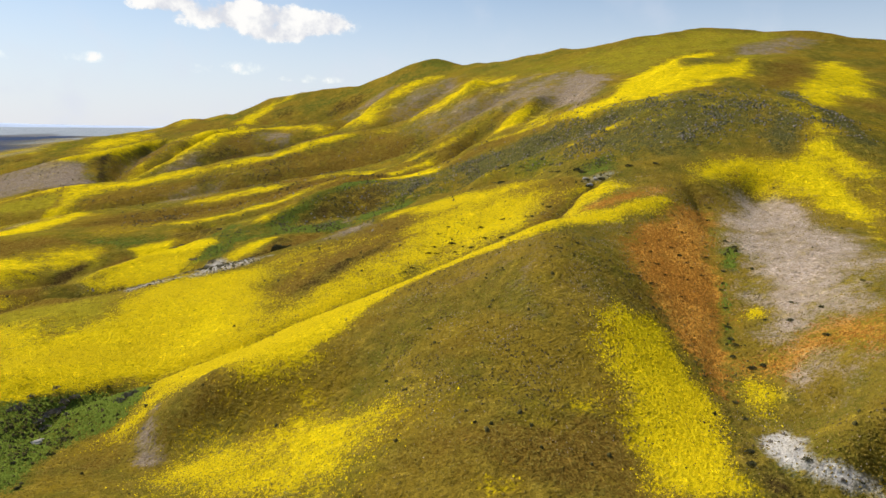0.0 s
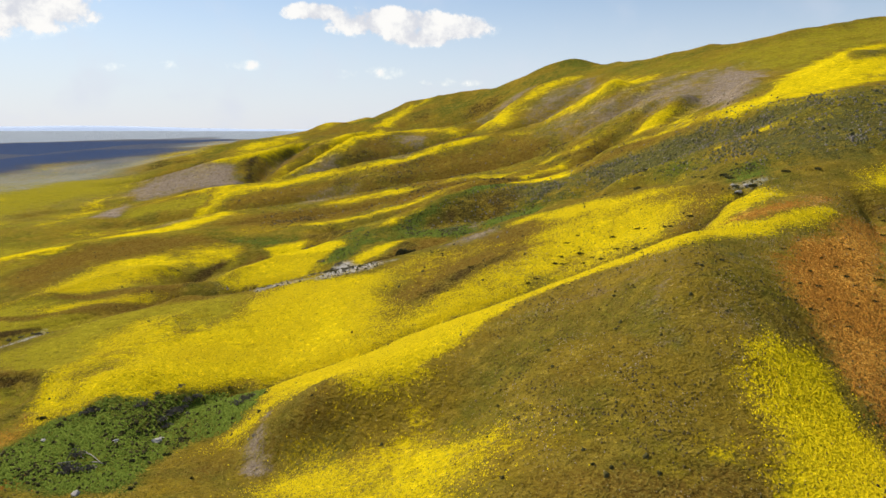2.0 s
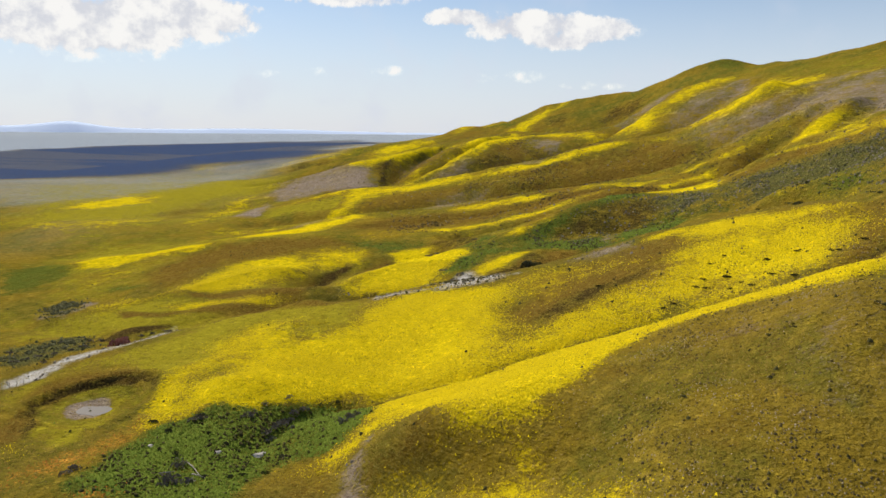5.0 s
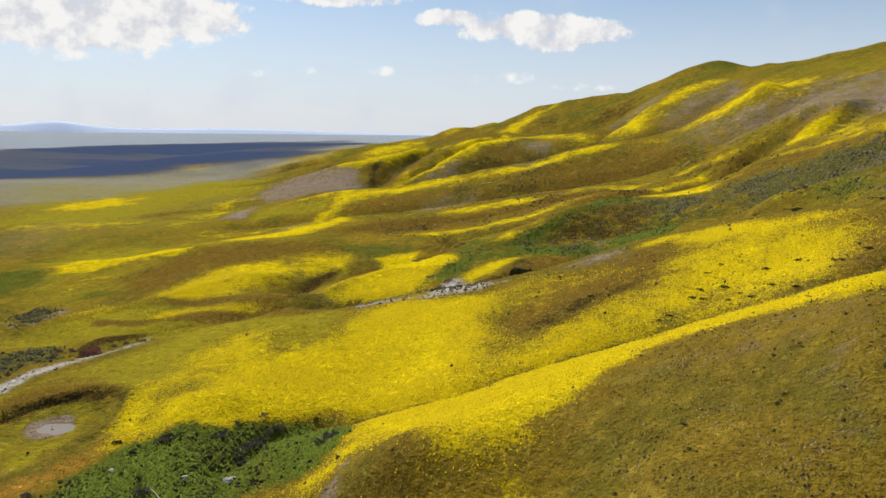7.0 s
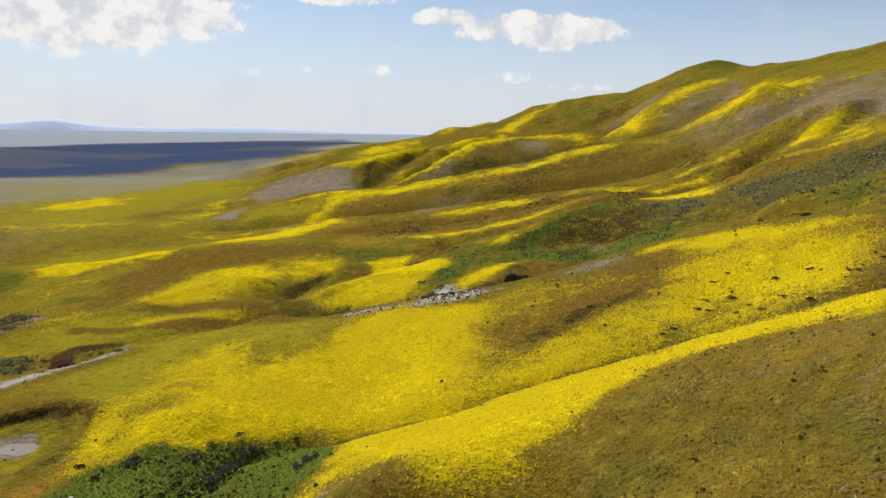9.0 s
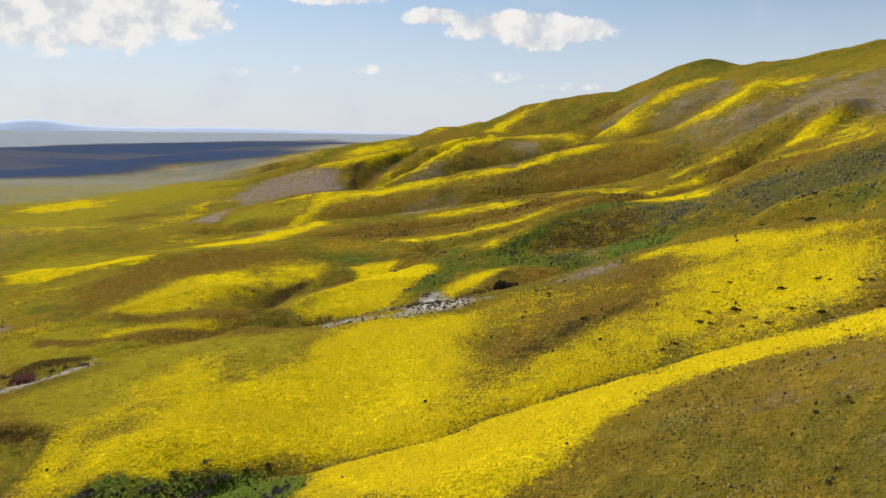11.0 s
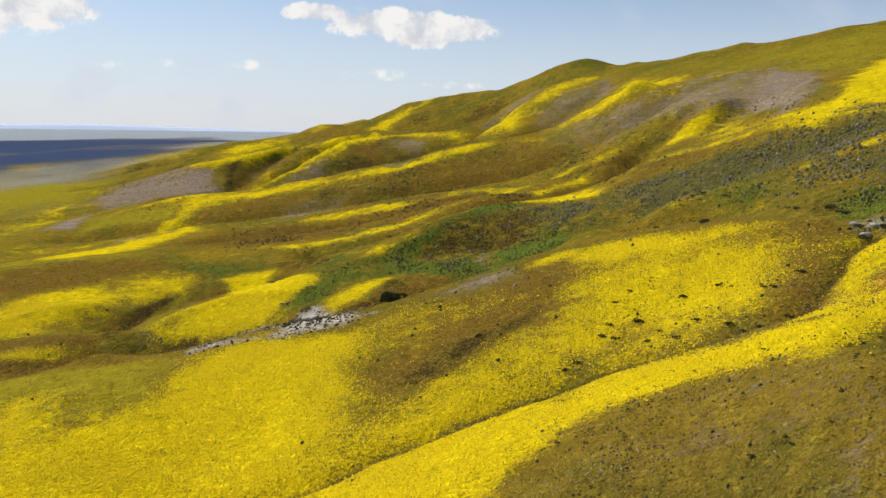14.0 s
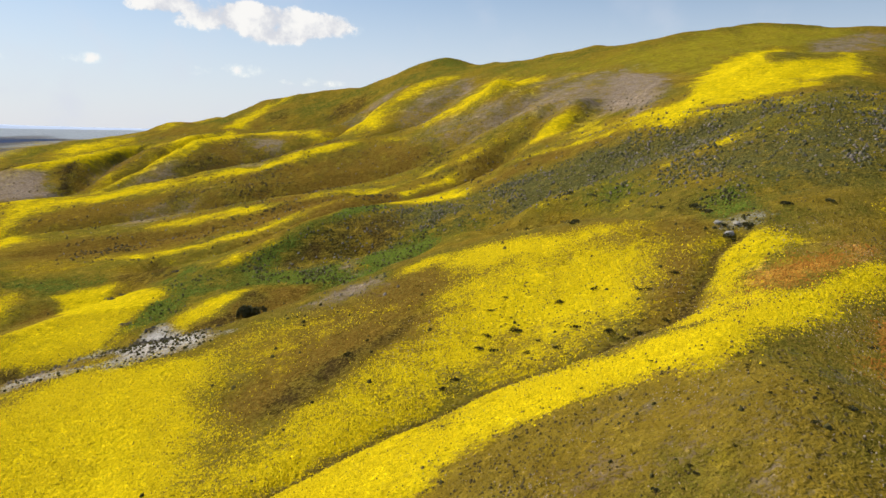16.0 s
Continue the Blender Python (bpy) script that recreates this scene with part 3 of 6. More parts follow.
patch("yellow", [(-38, 201), (-27, 203), (-21, 190), (-19, 163), (-32, 159), (-43, 149), (-50, 165), (-49, 180), (-43, 189)], 0.85, 3)
patch("yellow", [(-25, 222), (-12, 232), (7, 227), (19, 224), (26, 219), (23, 197), (16, 192), (6, 191), (-4, 165), (-11, 163), (-17, 185), (-10, 206), (-6, 218)], 0.75, 5)
patch("yellow", [(-25, 184), (-22, 194), (-19, 204), (-12, 216), (-6, 220), (-5, 213), (-10, 206), (-12, 196), (-17, 193), (-22, 184)], 0.9, 2)
patch("yellow", [(-22, 251), (-6, 247), (6, 239), (18, 237), (22, 234), (21, 230), (16, 228), (8, 230), (-1, 231), (-12, 235), (-19, 236), (-32, 244)], 1, 2)
patch("brown", [(16, 197), (18, 208), (24, 209), (21, 184), (18, 192)], 0.6, 3)
patch("yellow", [(-132, 171), (-129, 190), (-117, 191), (-114, 180), (-120, 167)], 0.45, 4)
patch("yellow", [(-113, 126), (-120, 138), (-122, 148), (-119, 144), (-113, 133), (-109, 125)], 0.7, 2)
patch("yellow", [(-62, 130), (-63, 125), (-70, 125), (-68, 129), (-73, 151), (-67, 160), (-60, 162), (-47, 157), (-43, 161), (-35, 175), (-23, 169), (-14, 176), (-4, 176), (5, 175), (13, 169), (18, 167), (17, 160), (12, 158), (8, 158), (3, 162), (-4, 162), (-11, 159), (-16, 154), (-20, 146), (-23, 141), (-25, 136), (-28, 132), (-31, 128), (-35, 125), (-37, 125), (-45, 129), (-53, 133), (-57, 131)], 1, 2.5)
patch("yellow", [(-12, 179), (-5, 180), (3, 178), (10, 174), (16, 171), (26, 177), (36, 183), (52, 195), (48, 187), (38, 181), (29, 176), (22, 168), (16, 162), (12, 159), (7, 161), (1, 165), (-5, 166), (-12, 163)], 1, 2)
patch("brown", [(-63, 140), (-44, 126), (-32, 125), (-25, 121), (-30, 118), (-39, 116), (-49, 117), (-54, 119)], 0.6, 3)
patch("yellow", [(-55, 105), (-53, 115), (-43, 115), (-34, 115), (-26, 116), (-15, 112), (-10, 109), (-11, 106), (-4, 104), (-5, 100), (-12, 99), (-14, 95), (-17, 93), (-19, 89), (-24, 91), (-53, 100)], 0.7, 4)
patch("grey", [(-62, 120), (-62, 125), (-59, 125), (-58, 120), (-54, 115), (-56, 113), (-59, 115)], 0.9, 1.5)
patch("brown", [(-13, 91), (3, 93), (14, 95), (22, 95), (22, 87), (-5, 84)], 0.5, 4)
patch("grey", [(0, 145), (4, 144), (4, 140), (0, 142)], 0.25, 4)
patch("grey", [(15, 156), (24, 159), (24, 156), (15, 151)], 0.25, 3)
patch("brown", [(-12, 123), (-6, 127), (-1, 122), (-2, 113), (-11, 116)], 0.4, 3)
patch("green", [(59, 171), (62, 170), (55, 150), (51, 135), (48, 128), (46, 127), (51, 147)], 0.8, 1.5)
patch("yellow", [(20, 116), (21, 120), (27, 124), (33, 126), (35, 123), (35, 116), (35, 105), (35, 97), (35, 91), (24, 88), (23, 95), (23, 101), (21, 105), (20, 111)], 0.92, 2.5)
patch("scrub", [(42, 305), (64, 302), (90, 280), (109, 277), (127, 279), (139, 266), (135, 259), (121, 265), (108, 251), (88, 244), (58, 231), (44, 248), (28, 275)], 0.5, 6)
patch("scrub", [(21, 330), (41, 309), (63, 301), (67, 288), (50, 284), (35, 284), (23, 297), (15, 315)], 0.45, 5)
patch("yellow", [(16, 180), (24, 197), (33, 212), (39, 214), (41, 205), (29, 189), (21, 177)], 0.9, 2)
patch("rust", [(29, 188), (38, 198), (46, 196), (41, 186), (32, 182), (25, 178)], 0.45, 3)
patch("brown", [(17, 192), (24, 201), (30, 212), (31, 219), (25, 215), (20, 202)], 0.6, 2.5)
patch("yellow", [(12, 287), (26, 277), (39, 272), (54, 271), (64, 269), (65, 267), (53, 268), (39, 269), (25, 274)], 0.8, 1.5)
patch("green", [(-106, 99), (-107, 111), (-109, 127), (-104, 134), (-96, 141), (-92, 149), (-80, 159), (-84, 155), (-72, 144), (-75, 136), (-76, 130), (-78, 120), (-76, 109), (-74, 104), (-99, 95)], 1, 2)
patch("green", [(-114, 108), (-108, 115), (-110, 123), (-106, 130), (-100, 136), (-95, 141), (-90, 149), (-84, 157), (-77, 159), (-70, 151), (-72, 146), (-70, 139), (-70, 132), (-71, 127), (-77, 125)], 1, 2)
# haze over the far plain, painted as a pale tone
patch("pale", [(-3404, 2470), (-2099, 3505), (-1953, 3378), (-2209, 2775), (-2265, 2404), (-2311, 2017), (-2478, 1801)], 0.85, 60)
# band of cloud shadow, painted into the plain's colour
patch("cloud_shade", [(-2426, 1764), (-2311, 2017), (-2265, 2404), (-2209, 2775), (-1996, 3118), (-1953, 3378), (-792, 1436), (-651, 1003), (-674, 891), (-776, 876), (-770, 835), (-732, 828), (-798, 760), (-938, 698)], 0.95, 25)
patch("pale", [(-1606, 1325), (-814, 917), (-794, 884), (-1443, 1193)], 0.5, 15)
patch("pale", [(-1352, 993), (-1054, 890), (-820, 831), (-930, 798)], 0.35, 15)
patch("dark", [(-190, 208), (-188, 208), (-173, 195), (-173, 194)], 0.8, 0.8)
patch("dark", [(-183, 178), (-179, 185), (-171, 192), (-176, 183), (-179, 175)], 0.7, 0.8)
patch("grey", [(-407, 668), (-356, 633), (-321, 605), (-292, 550), (-327, 547)], 0.55, 6)
patch("dark", [(-48, 303), (-45, 310), (-34, 305), (-26, 296), (-36, 293)], 0.3, 4)
patch("yellow", [(-151, 301), (-144, 305), (-132, 308), (-128, 292), (-118, 290), (-126, 308), (-117, 297), (-113, 285), (-113, 274), (-132, 277)], 0.95, 1.5)
patch("yellow", [(-133, 250), (-128, 271), (-118, 280), (-104, 282), (-99, 267), (-100, 259), (-100, 247), (-111, 245), (-129, 244)], 0.9, 3)
patch("yellow", [(-89, 251), (-85, 263), (-76, 270), (-77, 257), (-83, 250)], 0.95, 1.5)
patch("brown", [(-75, 260), (-70, 270), (-58, 267), (-54, 242), (-61, 242)], 0.6, 2)
patch("grey", [(-52, 234), (-46, 249), (-34, 246), (-28, 237), (-41, 236), (-47, 229)], 0.35, 4)
patch("brown", [(-49, 228), (-39, 242), (-23, 246), (-19, 228), (-28, 215), (-34, 207)], 0.5, 5)
patch("white", [(-91, 230), (-95, 248), (-91, 252), (-81, 232), (-76, 233), (-77, 245), (-69, 227), (-73, 222), (-80, 218), (-88, 218)], 0.34, 1.2)
patch("green", [(-72, 299), (-65, 316), (-61, 359), (-47, 359), (-23, 321), (-22, 292), (-34, 246), (-46, 249), (-61, 268)], 0.75, 4)
patch("grey", [(-50, 286), (-49, 301), (-45, 298), (-45, 281), (-46, 272)], 0.55, 2.5)
patch("green", [(36, 235), (43, 239), (51, 227), (48, 218), (39, 216), (34, 218)], 0.7, 3)
patch("dark", [(28, 237), (34, 247), (38, 235), (36, 225), (32, 221), (28, 229)], 0.45, 3)
patch("white", [(37, 234), (37, 226), (38, 220), (41, 218), (38, 217), (35, 216), (35, 221)], 0.5, 1.2)
patch("lime", [(-340, 269), (-343, 311), (-294, 335), (-263, 364), (-183, 310), (-199, 274), (-221, 259), (-222, 211), (-244, 200)], 0.5, 6)
patch("lime", [(-785, 588), (-621, 597), (-510, 643), (-360, 518), (-336, 445), (-370, 389), (-498, 382)], 0.6, 15)
patch("lime", [(-170, 191), (-156, 215), (-111, 211), (-105, 189), (-120, 171), (-119, 152), (-132, 151)], 0.6, 4)
patch("lime", [(-938, 698), (-715, 808), (-537, 715), (-399, 524), (-355, 399), (-396, 310)], 0.55, 20)
patch("grey", [(2, 147), (15, 129), (23, 126), (18, 118), (6, 122)], 0.35, 3)
patch("brown", [(-12, 102), (-3, 101), (13, 98), (22, 104), (25, 96), (23, 84), (4, 82)], 0.5, 4)
patch("yellow", [(14, 101), (17, 103), (21, 101), (18, 98)], 0.6, 1.5)
patch("yellow", [(3, 83), (6, 85), (9, 83)], 0.5, 1.5)
patch("grey", [(12, 140), (17, 141), (29, 151), (21, 136), (10, 135)], 0.22, 6)
patch("lime", [(-242, 186), (-219, 182), (-208, 206), (-191, 215), (-174, 232), (-160, 221), (-172, 195), (-181, 180), (-201, 157)], 0.7, 3)
patch("green", [(-201, 157), (-185, 169), (-179, 179), (-174, 174), (-176, 156), (-177, 140)], 0.7, 1.5)
patch("scrub", [(-187, 147), (-182, 154), (-181, 166), (-180, 169), (-172, 164), (-176, 154), (-176, 146), (-180, 142)], 0.8, 1)
patch("grey", [(-231, 191), (-229, 199), (-226, 208), (-217, 205), (-214, 187), (-225, 186)], 0.8, 1.2)
patch("green", [(-325, 246), (-316, 263), (-285, 254), (-281, 238), (-282, 215)], 0.75, 3)
patch("green", [(-237, 221), (-232, 227), (-216, 227), (-221, 217)], 0.5, 2)
patch("lime", [(-159, 127), (-161, 138), (-163, 149), (-160, 161), (-155, 178), (-144, 194), (-125, 173), (-126, 153), (-121, 138), (-120, 130), (-136, 145), (-153, 151), (-160, 143), (-152, 128), (-147, 119)], 0.65, 2)
patch("yellow", [(-122, 136), (-129, 150), (-127, 164), (-119, 174), (-113, 152), (-117, 145), (-114, 136), (-107, 131), (-111, 128)], 0.6, 2)
patch("white", [(-169, 134), (-169, 144), (-172, 154), (-168, 165), (-170, 193), (-162, 186), (-164, 165), (-166, 152), (-162, 140), (-163, 130)], 0.55, 0.8)
# shadow along the wash's upper bank, painted dark
patch("dark", [(-183, 171), (-178, 182), (-172, 195), (-170, 193), (-175, 181), (-178, 169)], 0.7, 0.5)
patch("brown", [(-146, 118), (-155, 133), (-158, 143), (-151, 151), (-141, 150), (-134, 144), (-143, 142), (-147, 134), (-144, 124), (-135, 114), (-134, 109)], 0.7, 1.5)
patch("lime", [(-134, 115), (-145, 132), (-144, 139), (-137, 143), (-132, 141), (-129, 132), (-124, 116), (-127, 111)], 0.85, 1)
# cut bank of the pond, with its shade line painted in
patch("dark", [(-133, 113), (-143, 125), (-146, 134), (-144, 140), (-135, 144), (-132, 142), (-135, 143), (-144, 139), (-146, 133), (-141, 124), (-132, 113)], 0.75, 0.6)
patch("grey", [(-136, 126), (-142, 133), (-142, 138), (-138, 141), (-133, 136), (-130, 129), (-133, 125)], 0.95, 0.5)
patch("rust", [(-117, 97), (-118, 104), (-116, 111), (-115, 120), (-115, 127), (-110, 125), (-109, 114), (-109, 107), (-110, 98), (-110, 92)], 0.28, 2)
patch("yellow", [(-137, 111), (-130, 111), (-122, 107), (-127, 104)], 0.5, 2)
patch("rust", [(-101, 95), (-100, 101), (-97, 105), (-91, 101), (-92, 98)], 0.45, 2)
patch("dark", [(-159, 216), (-136, 215), (-130, 233), (-130, 233), (-135, 212), (-158, 215)], 0.5, 0.5)
patch("brown", [(-76, 126), (-68, 130), (-56, 126), (-45, 125), (-43, 120), (-50, 117), (-60, 110), (-70, 107)], 0.45, 3)
patch("grey", [(-59, 114), (-62, 120), (-62, 126), (-63, 133), (-60, 130), (-59, 123), (-58, 118), (-53, 116), (-54, 113)], 0.85, 1)
# thin haze mixed into the colour of the outer fields
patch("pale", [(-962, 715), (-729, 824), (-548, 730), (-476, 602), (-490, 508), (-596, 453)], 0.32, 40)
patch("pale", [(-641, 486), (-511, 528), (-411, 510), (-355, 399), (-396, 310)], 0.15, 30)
patch("green", [(-5, 141), (-0, 146), (8, 152), (16, 155), (40, 171), (21, 136)], 0.3, 7)
patch("green", [(-22, 119), (-14, 137), (-3, 147), (15, 142), (13, 126), (-3, 120), (-8, 113)], 0.25, 7)
patch("yellow", [(-64, 213), (-53, 222), (-33, 218), (-24, 219), (-17, 210), (-16, 190), (-23, 173), (-45, 169), (-50, 165)], 0.6, 5)
patch("brown", [(-50, 212), (-33, 213), (-24, 213), (-25, 199), (-37, 193), (-45, 190)], 0.35, 4)
patch("dark", [(-45, 203), (-33, 211), (-29, 205), (-41, 196)], 0.2, 3)

# the painted cloud shadow, carried further left
patch("cloud_shade", [(-2327, 1290), (-2407, 1725), (-2427, 2230), (-2161, 2691), (-1945, 2917), (-821, 1373), (-713, 983), (-798, 883), (-804, 748), (-905, 706), (-1054, 591)], 0.97, 20)
patch("lime", [(-744, 588), (-588, 674), (-446, 664), (-412, 574), (-432, 531), (-320, 425), (-294, 369), (-289, 330), (-274, 267), (-287, 251)], 0.35, 9)
patch("lime", [(-32, 765), (-6, 693), (40, 637), (91, 597), (127, 589), (190, 617), (260, 579), (224, 511), (122, 398), (92, 457), (42, 518), (9, 524)], 0.6, 9)
patch("grey", [(-5, 507), (32, 555), (78, 532), (102, 473), (72, 384), (50, 392), (30, 418), (5, 434)], 0.3, 8)
patch("lime", [(-75, 570), (-67, 631), (-46, 749), (0, 653), (-11, 584), (-42, 528)], 0.4, 7)
patch("green", [(-168, 823), (-118, 799), (-77, 770), (-48, 778), (-23, 779), (-2, 690), (12, 687), (80, 610), (71, 547), (47, 559), (30, 588), (-12, 666), (-54, 667), (-92, 733), (-135, 776)], 0.4, 8)
patch("green", [(-56, 783), (-38, 781), (-18, 779), (-5, 713), (-32, 748)], 0.45, 5)
patch("grey", [(-47, 596), (-11, 621), (28, 561), (50, 537), (68, 527), (52, 415), (40, 443), (27, 454), (12, 447), (-8, 450), (-31, 479), (-45, 494)], 0.42, 8)
patch("grey", [(-76, 610), (-52, 642), (-24, 667), (0, 653), (-15, 617), (-36, 605), (-46, 536), (-64, 577)], 0.5, 5)
patch("grey", [(-114, 657), (-106, 726), (-83, 733), (-68, 730), (-80, 634), (-93, 599)], 0.5, 4)
patch("yellow", [(-98, 592), (-97, 668), (-72, 636), (-61, 658), (-42, 686), (-22, 670), (-32, 649), (-52, 642), (-68, 610), (-81, 584)], 0.78, 5.5)
patch("yellow", [(-50, 586), (-27, 569), (-11, 600), (4, 622), (29, 570), (21, 534), (5, 520), (-10, 517), (-26, 535), (-42, 528)], 0.78, 5.5)
patch("yellow", [(5, 507), (20, 517), (35, 527), (23, 514), (8, 503)], 0.6, 3)
patch("yellow", [(35, 521), (50, 537), (70, 539), (49, 520)], 0.6, 3)
patch("yellow", [(5, 427), (13, 422), (23, 425), (33, 438), (38, 440), (40, 435), (34, 424), (25, 414), (16, 413)], 0.95, 2.5)
patch("yellow", [(40, 436), (47, 442), (42, 388), (29, 333), (32, 398)], 0.55, 4)
patch("brown", [(-10, 422), (2, 429), (12, 430), (19, 438), (17, 441), (4, 435), (-10, 430), (-23, 423)], 0.8, 4)
patch("yellow", [(-56, 413), (-43, 421), (-31, 430), (-18, 432), (-6, 437), (7, 438), (19, 446), (17, 442), (4, 435), (-8, 433), (-23, 429), (-36, 429), (-47, 409)], 0.85, 2.5)
patch("dark", [(9, 430), (16, 433), (21, 432), (20, 427), (14, 424)], 0.4, 2.5)
patch("brown", [(-16, 328), (-7, 339), (2, 344), (15, 343), (37, 322), (36, 313), (19, 321), (2, 329), (-9, 327)], 0.6, 4)
patch("yellow", [(1, 350), (15, 345), (28, 334), (36, 326), (36, 322), (27, 330), (15, 340), (2, 345)], 0.8, 1.5)
patch("yellow", [(-46, 399), (-37, 412), (-22, 416), (-21, 412), (-31, 404), (-43, 390)], 0.95, 2.5)
patch("yellow", [(-42, 341), (-32, 352), (-20, 356), (-12, 338), (-18, 329), (-28, 333)], 0.95, 2.5)
patch("brown", [(-50, 483), (-38, 483), (-27, 447), (-31, 435), (-46, 473)], 0.7, 4)
patch("brown", [(-157, 493), (-125, 503), (-109, 510), (-88, 513), (-59, 503), (-39, 493), (-53, 479), (-61, 448), (-78, 441), (-102, 428), (-139, 464), (-147, 465)], 0.55, 7)
patch("yellow", [(-130, 414), (-112, 419), (-99, 414), (-89, 422), (-72, 423), (-56, 413), (-54, 396), (-72, 412), (-86, 410), (-102, 405), (-119, 401), (-126, 403)], 0.85, 2.5)
patch("brown", [(-120, 395), (-108, 403), (-91, 408), (-75, 411), (-68, 376), (-80, 373), (-93, 361), (-110, 365)], 0.65, 3)
patch("yellow", [(-112, 361), (-101, 361), (-90, 368), (-80, 383), (-65, 385), (-64, 378), (-74, 368), (-84, 357), (-97, 350), (-108, 348)], 0.8, 2.5)
patch("brown", [(-101, 345), (-88, 352), (-76, 362), (-66, 375), (-63, 373), (-64, 318), (-74, 309), (-84, 298)], 0.7, 3)
patch("yellow", [(-89, 294), (-82, 297), (-73, 305), (-67, 313), (-65, 314), (-73, 303), (-81, 295)], 0.8, 2)
patch("yellow", [(-160, 503), (-146, 509), (-128, 510), (-110, 514), (-93, 519), (-72, 521), (-54, 518), (-57, 516), (-71, 517), (-91, 512), (-108, 508), (-129, 502), (-150, 498)], 0.9, 2.5)
patch("yellow", [(-276, 478), (-243, 484), (-224, 489), (-207, 498), (-182, 498), (-159, 501), (-157, 494), (-179, 491), (-201, 485), (-216, 473), (-245, 471), (-265, 469)], 0.85, 2.5)
patch("lime", [(-320, 425), (-324, 453), (-295, 466), (-273, 474), (-243, 468), (-251, 446), (-262, 429), (-292, 424)], 0.7, 4)
patch("yellow", [(-268, 425), (-262, 442), (-270, 468), (-256, 475), (-247, 445), (-250, 430), (-236, 391)], 0.85, 3)
patch("brown", [(-244, 455), (-209, 468), (-177, 485), (-155, 490), (-147, 465), (-167, 459), (-185, 449), (-218, 436), (-240, 434)], 0.65, 5)
patch("dark", [(-179, 461), (-178, 476), (-168, 470), (-166, 458), (-173, 455)], 0.5, 3)
patch("dark", [(-152, 467), (-154, 482), (-146, 472), (-136, 439)], 0.5, 3)
patch("grey", [(-199, 447), (-182, 460), (-162, 466), (-150, 416), (-171, 402)], 0.4, 4)
patch("brown", [(-205, 365), (-192, 390), (-162, 397), (-131, 401), (-124, 396), (-115, 363), (-133, 358), (-154, 353), (-181, 347)], 0.7, 4)
patch("yellow", [(-262, 337), (-244, 351), (-241, 377), (-228, 390), (-247, 431), (-223, 406), (-215, 370), (-214, 347), (-226, 332), (-243, 323)], 0.95, 2.5)
patch("yellow", [(-165, 403), (-141, 411), (-127, 416), (-125, 408), (-137, 400), (-158, 395)], 0.7, 2.5)
patch("yellow", [(-154, 347), (-130, 350), (-113, 357), (-105, 356), (-110, 347), (-123, 341), (-140, 336)], 0.8, 2.5)
patch("grey", [(-233, 489), (-241, 533), (-231, 552), (-220, 576), (-214, 595), (-210, 569), (-210, 557), (-200, 500), (-239, 528)], 0.5, 4)
patch("brown", [(-210, 557), (-213, 575), (-211, 595), (-198, 614), (-185, 634), (-153, 531), (-187, 570), (-201, 558)], 0.6, 5)
patch("dark", [(-209, 557), (-212, 573), (-201, 581), (-194, 590), (-187, 575), (-195, 565)], 0.55, 4)
patch("dark", [(-173, 582), (-173, 597), (-159, 596), (-135, 540), (-145, 516)], 0.4, 4)
patch("yellow", [(-219, 591), (-239, 687), (-225, 711), (-163, 664), (-119, 637), (-102, 590), (-110, 589), (-154, 629), (-186, 638), (-206, 609)], 0.7, 4)
patch("yellow", [(-272, 550), (-265, 571), (-259, 591), (-250, 618), (-245, 659), (-225, 583), (-251, 596), (-258, 568), (-251, 525)], 0.6, 3)
patch("grey", [(-299, 597), (-307, 628), (-309, 661), (-304, 701), (-266, 654), (-266, 607), (-272, 585)], 0.6, 4)
patch("yellow", [(-363, 599), (-337, 615), (-323, 631), (-315, 674), (-311, 716), (-249, 668), (-235, 692), (-208, 615), (-248, 652), (-299, 703), (-311, 665), (-316, 630), (-332, 605)], 0.75, 3)
patch("yellow", [(-403, 716), (-405, 757), (-388, 777), (-371, 786), (-365, 761), (-377, 731)], 0.7, 4)
patch("grey", [(-394, 528), (-390, 545), (-373, 562), (-354, 585), (-330, 602), (-310, 567), (-318, 554), (-337, 542), (-356, 530), (-366, 514)], 0.62, 5)
patch("grey", [(-348, 447), (-375, 505), (-368, 509), (-333, 452), (-325, 431), (-340, 432)], 0.8, 3)
patch("green", [(-314, 565), (-330, 602), (-325, 612), (-303, 566)], 0.5, 3)
patch("dark", [(-303, 567), (-322, 603), (-323, 619), (-319, 627), (-305, 597), (-299, 579)], 0.85, 2.5)
patch("brown", [(-342, 792), (-345, 840), (-335, 858), (-321, 860), (-275, 777), (-286, 763), (-310, 757)], 0.5, 5)
patch("yellow", [(-339, 794), (-343, 844), (-333, 855), (-320, 805)], 0.6, 4)
patch("green", [(-309, 847), (-288, 858), (-242, 791), (-263, 788)], 0.6, 7)
patch("yellow", [(-253, 776), (-242, 791), (-238, 818), (-227, 837), (-204, 834), (-215, 815), (-227, 784), (-223, 723)], 0.85, 4)
patch("green", [(-202, 812), (-172, 816), (-128, 795), (-132, 760), (-164, 756), (-182, 758)], 0.45, 7)
patch("dark", [(-225, 775), (-215, 793), (-199, 801), (-184, 778), (-186, 754)], 0.5, 6)
patch("dark", [(-148, 757), (-141, 778), (-118, 771), (-108, 739), (-122, 735)], 0.55, 6)
patch("dark", [(-522, 738), (-531, 772), (-515, 784), (-425, 696), (-445, 683)], 0.5, 5)
patch("dark", [(-419, 675), (-426, 702), (-406, 687), (-354, 594)], 0.5, 5)
patch("green", [(-499, 836), (-473, 876), (-365, 788), (-367, 763), (-397, 741), (-414, 699)], 0.5, 7)
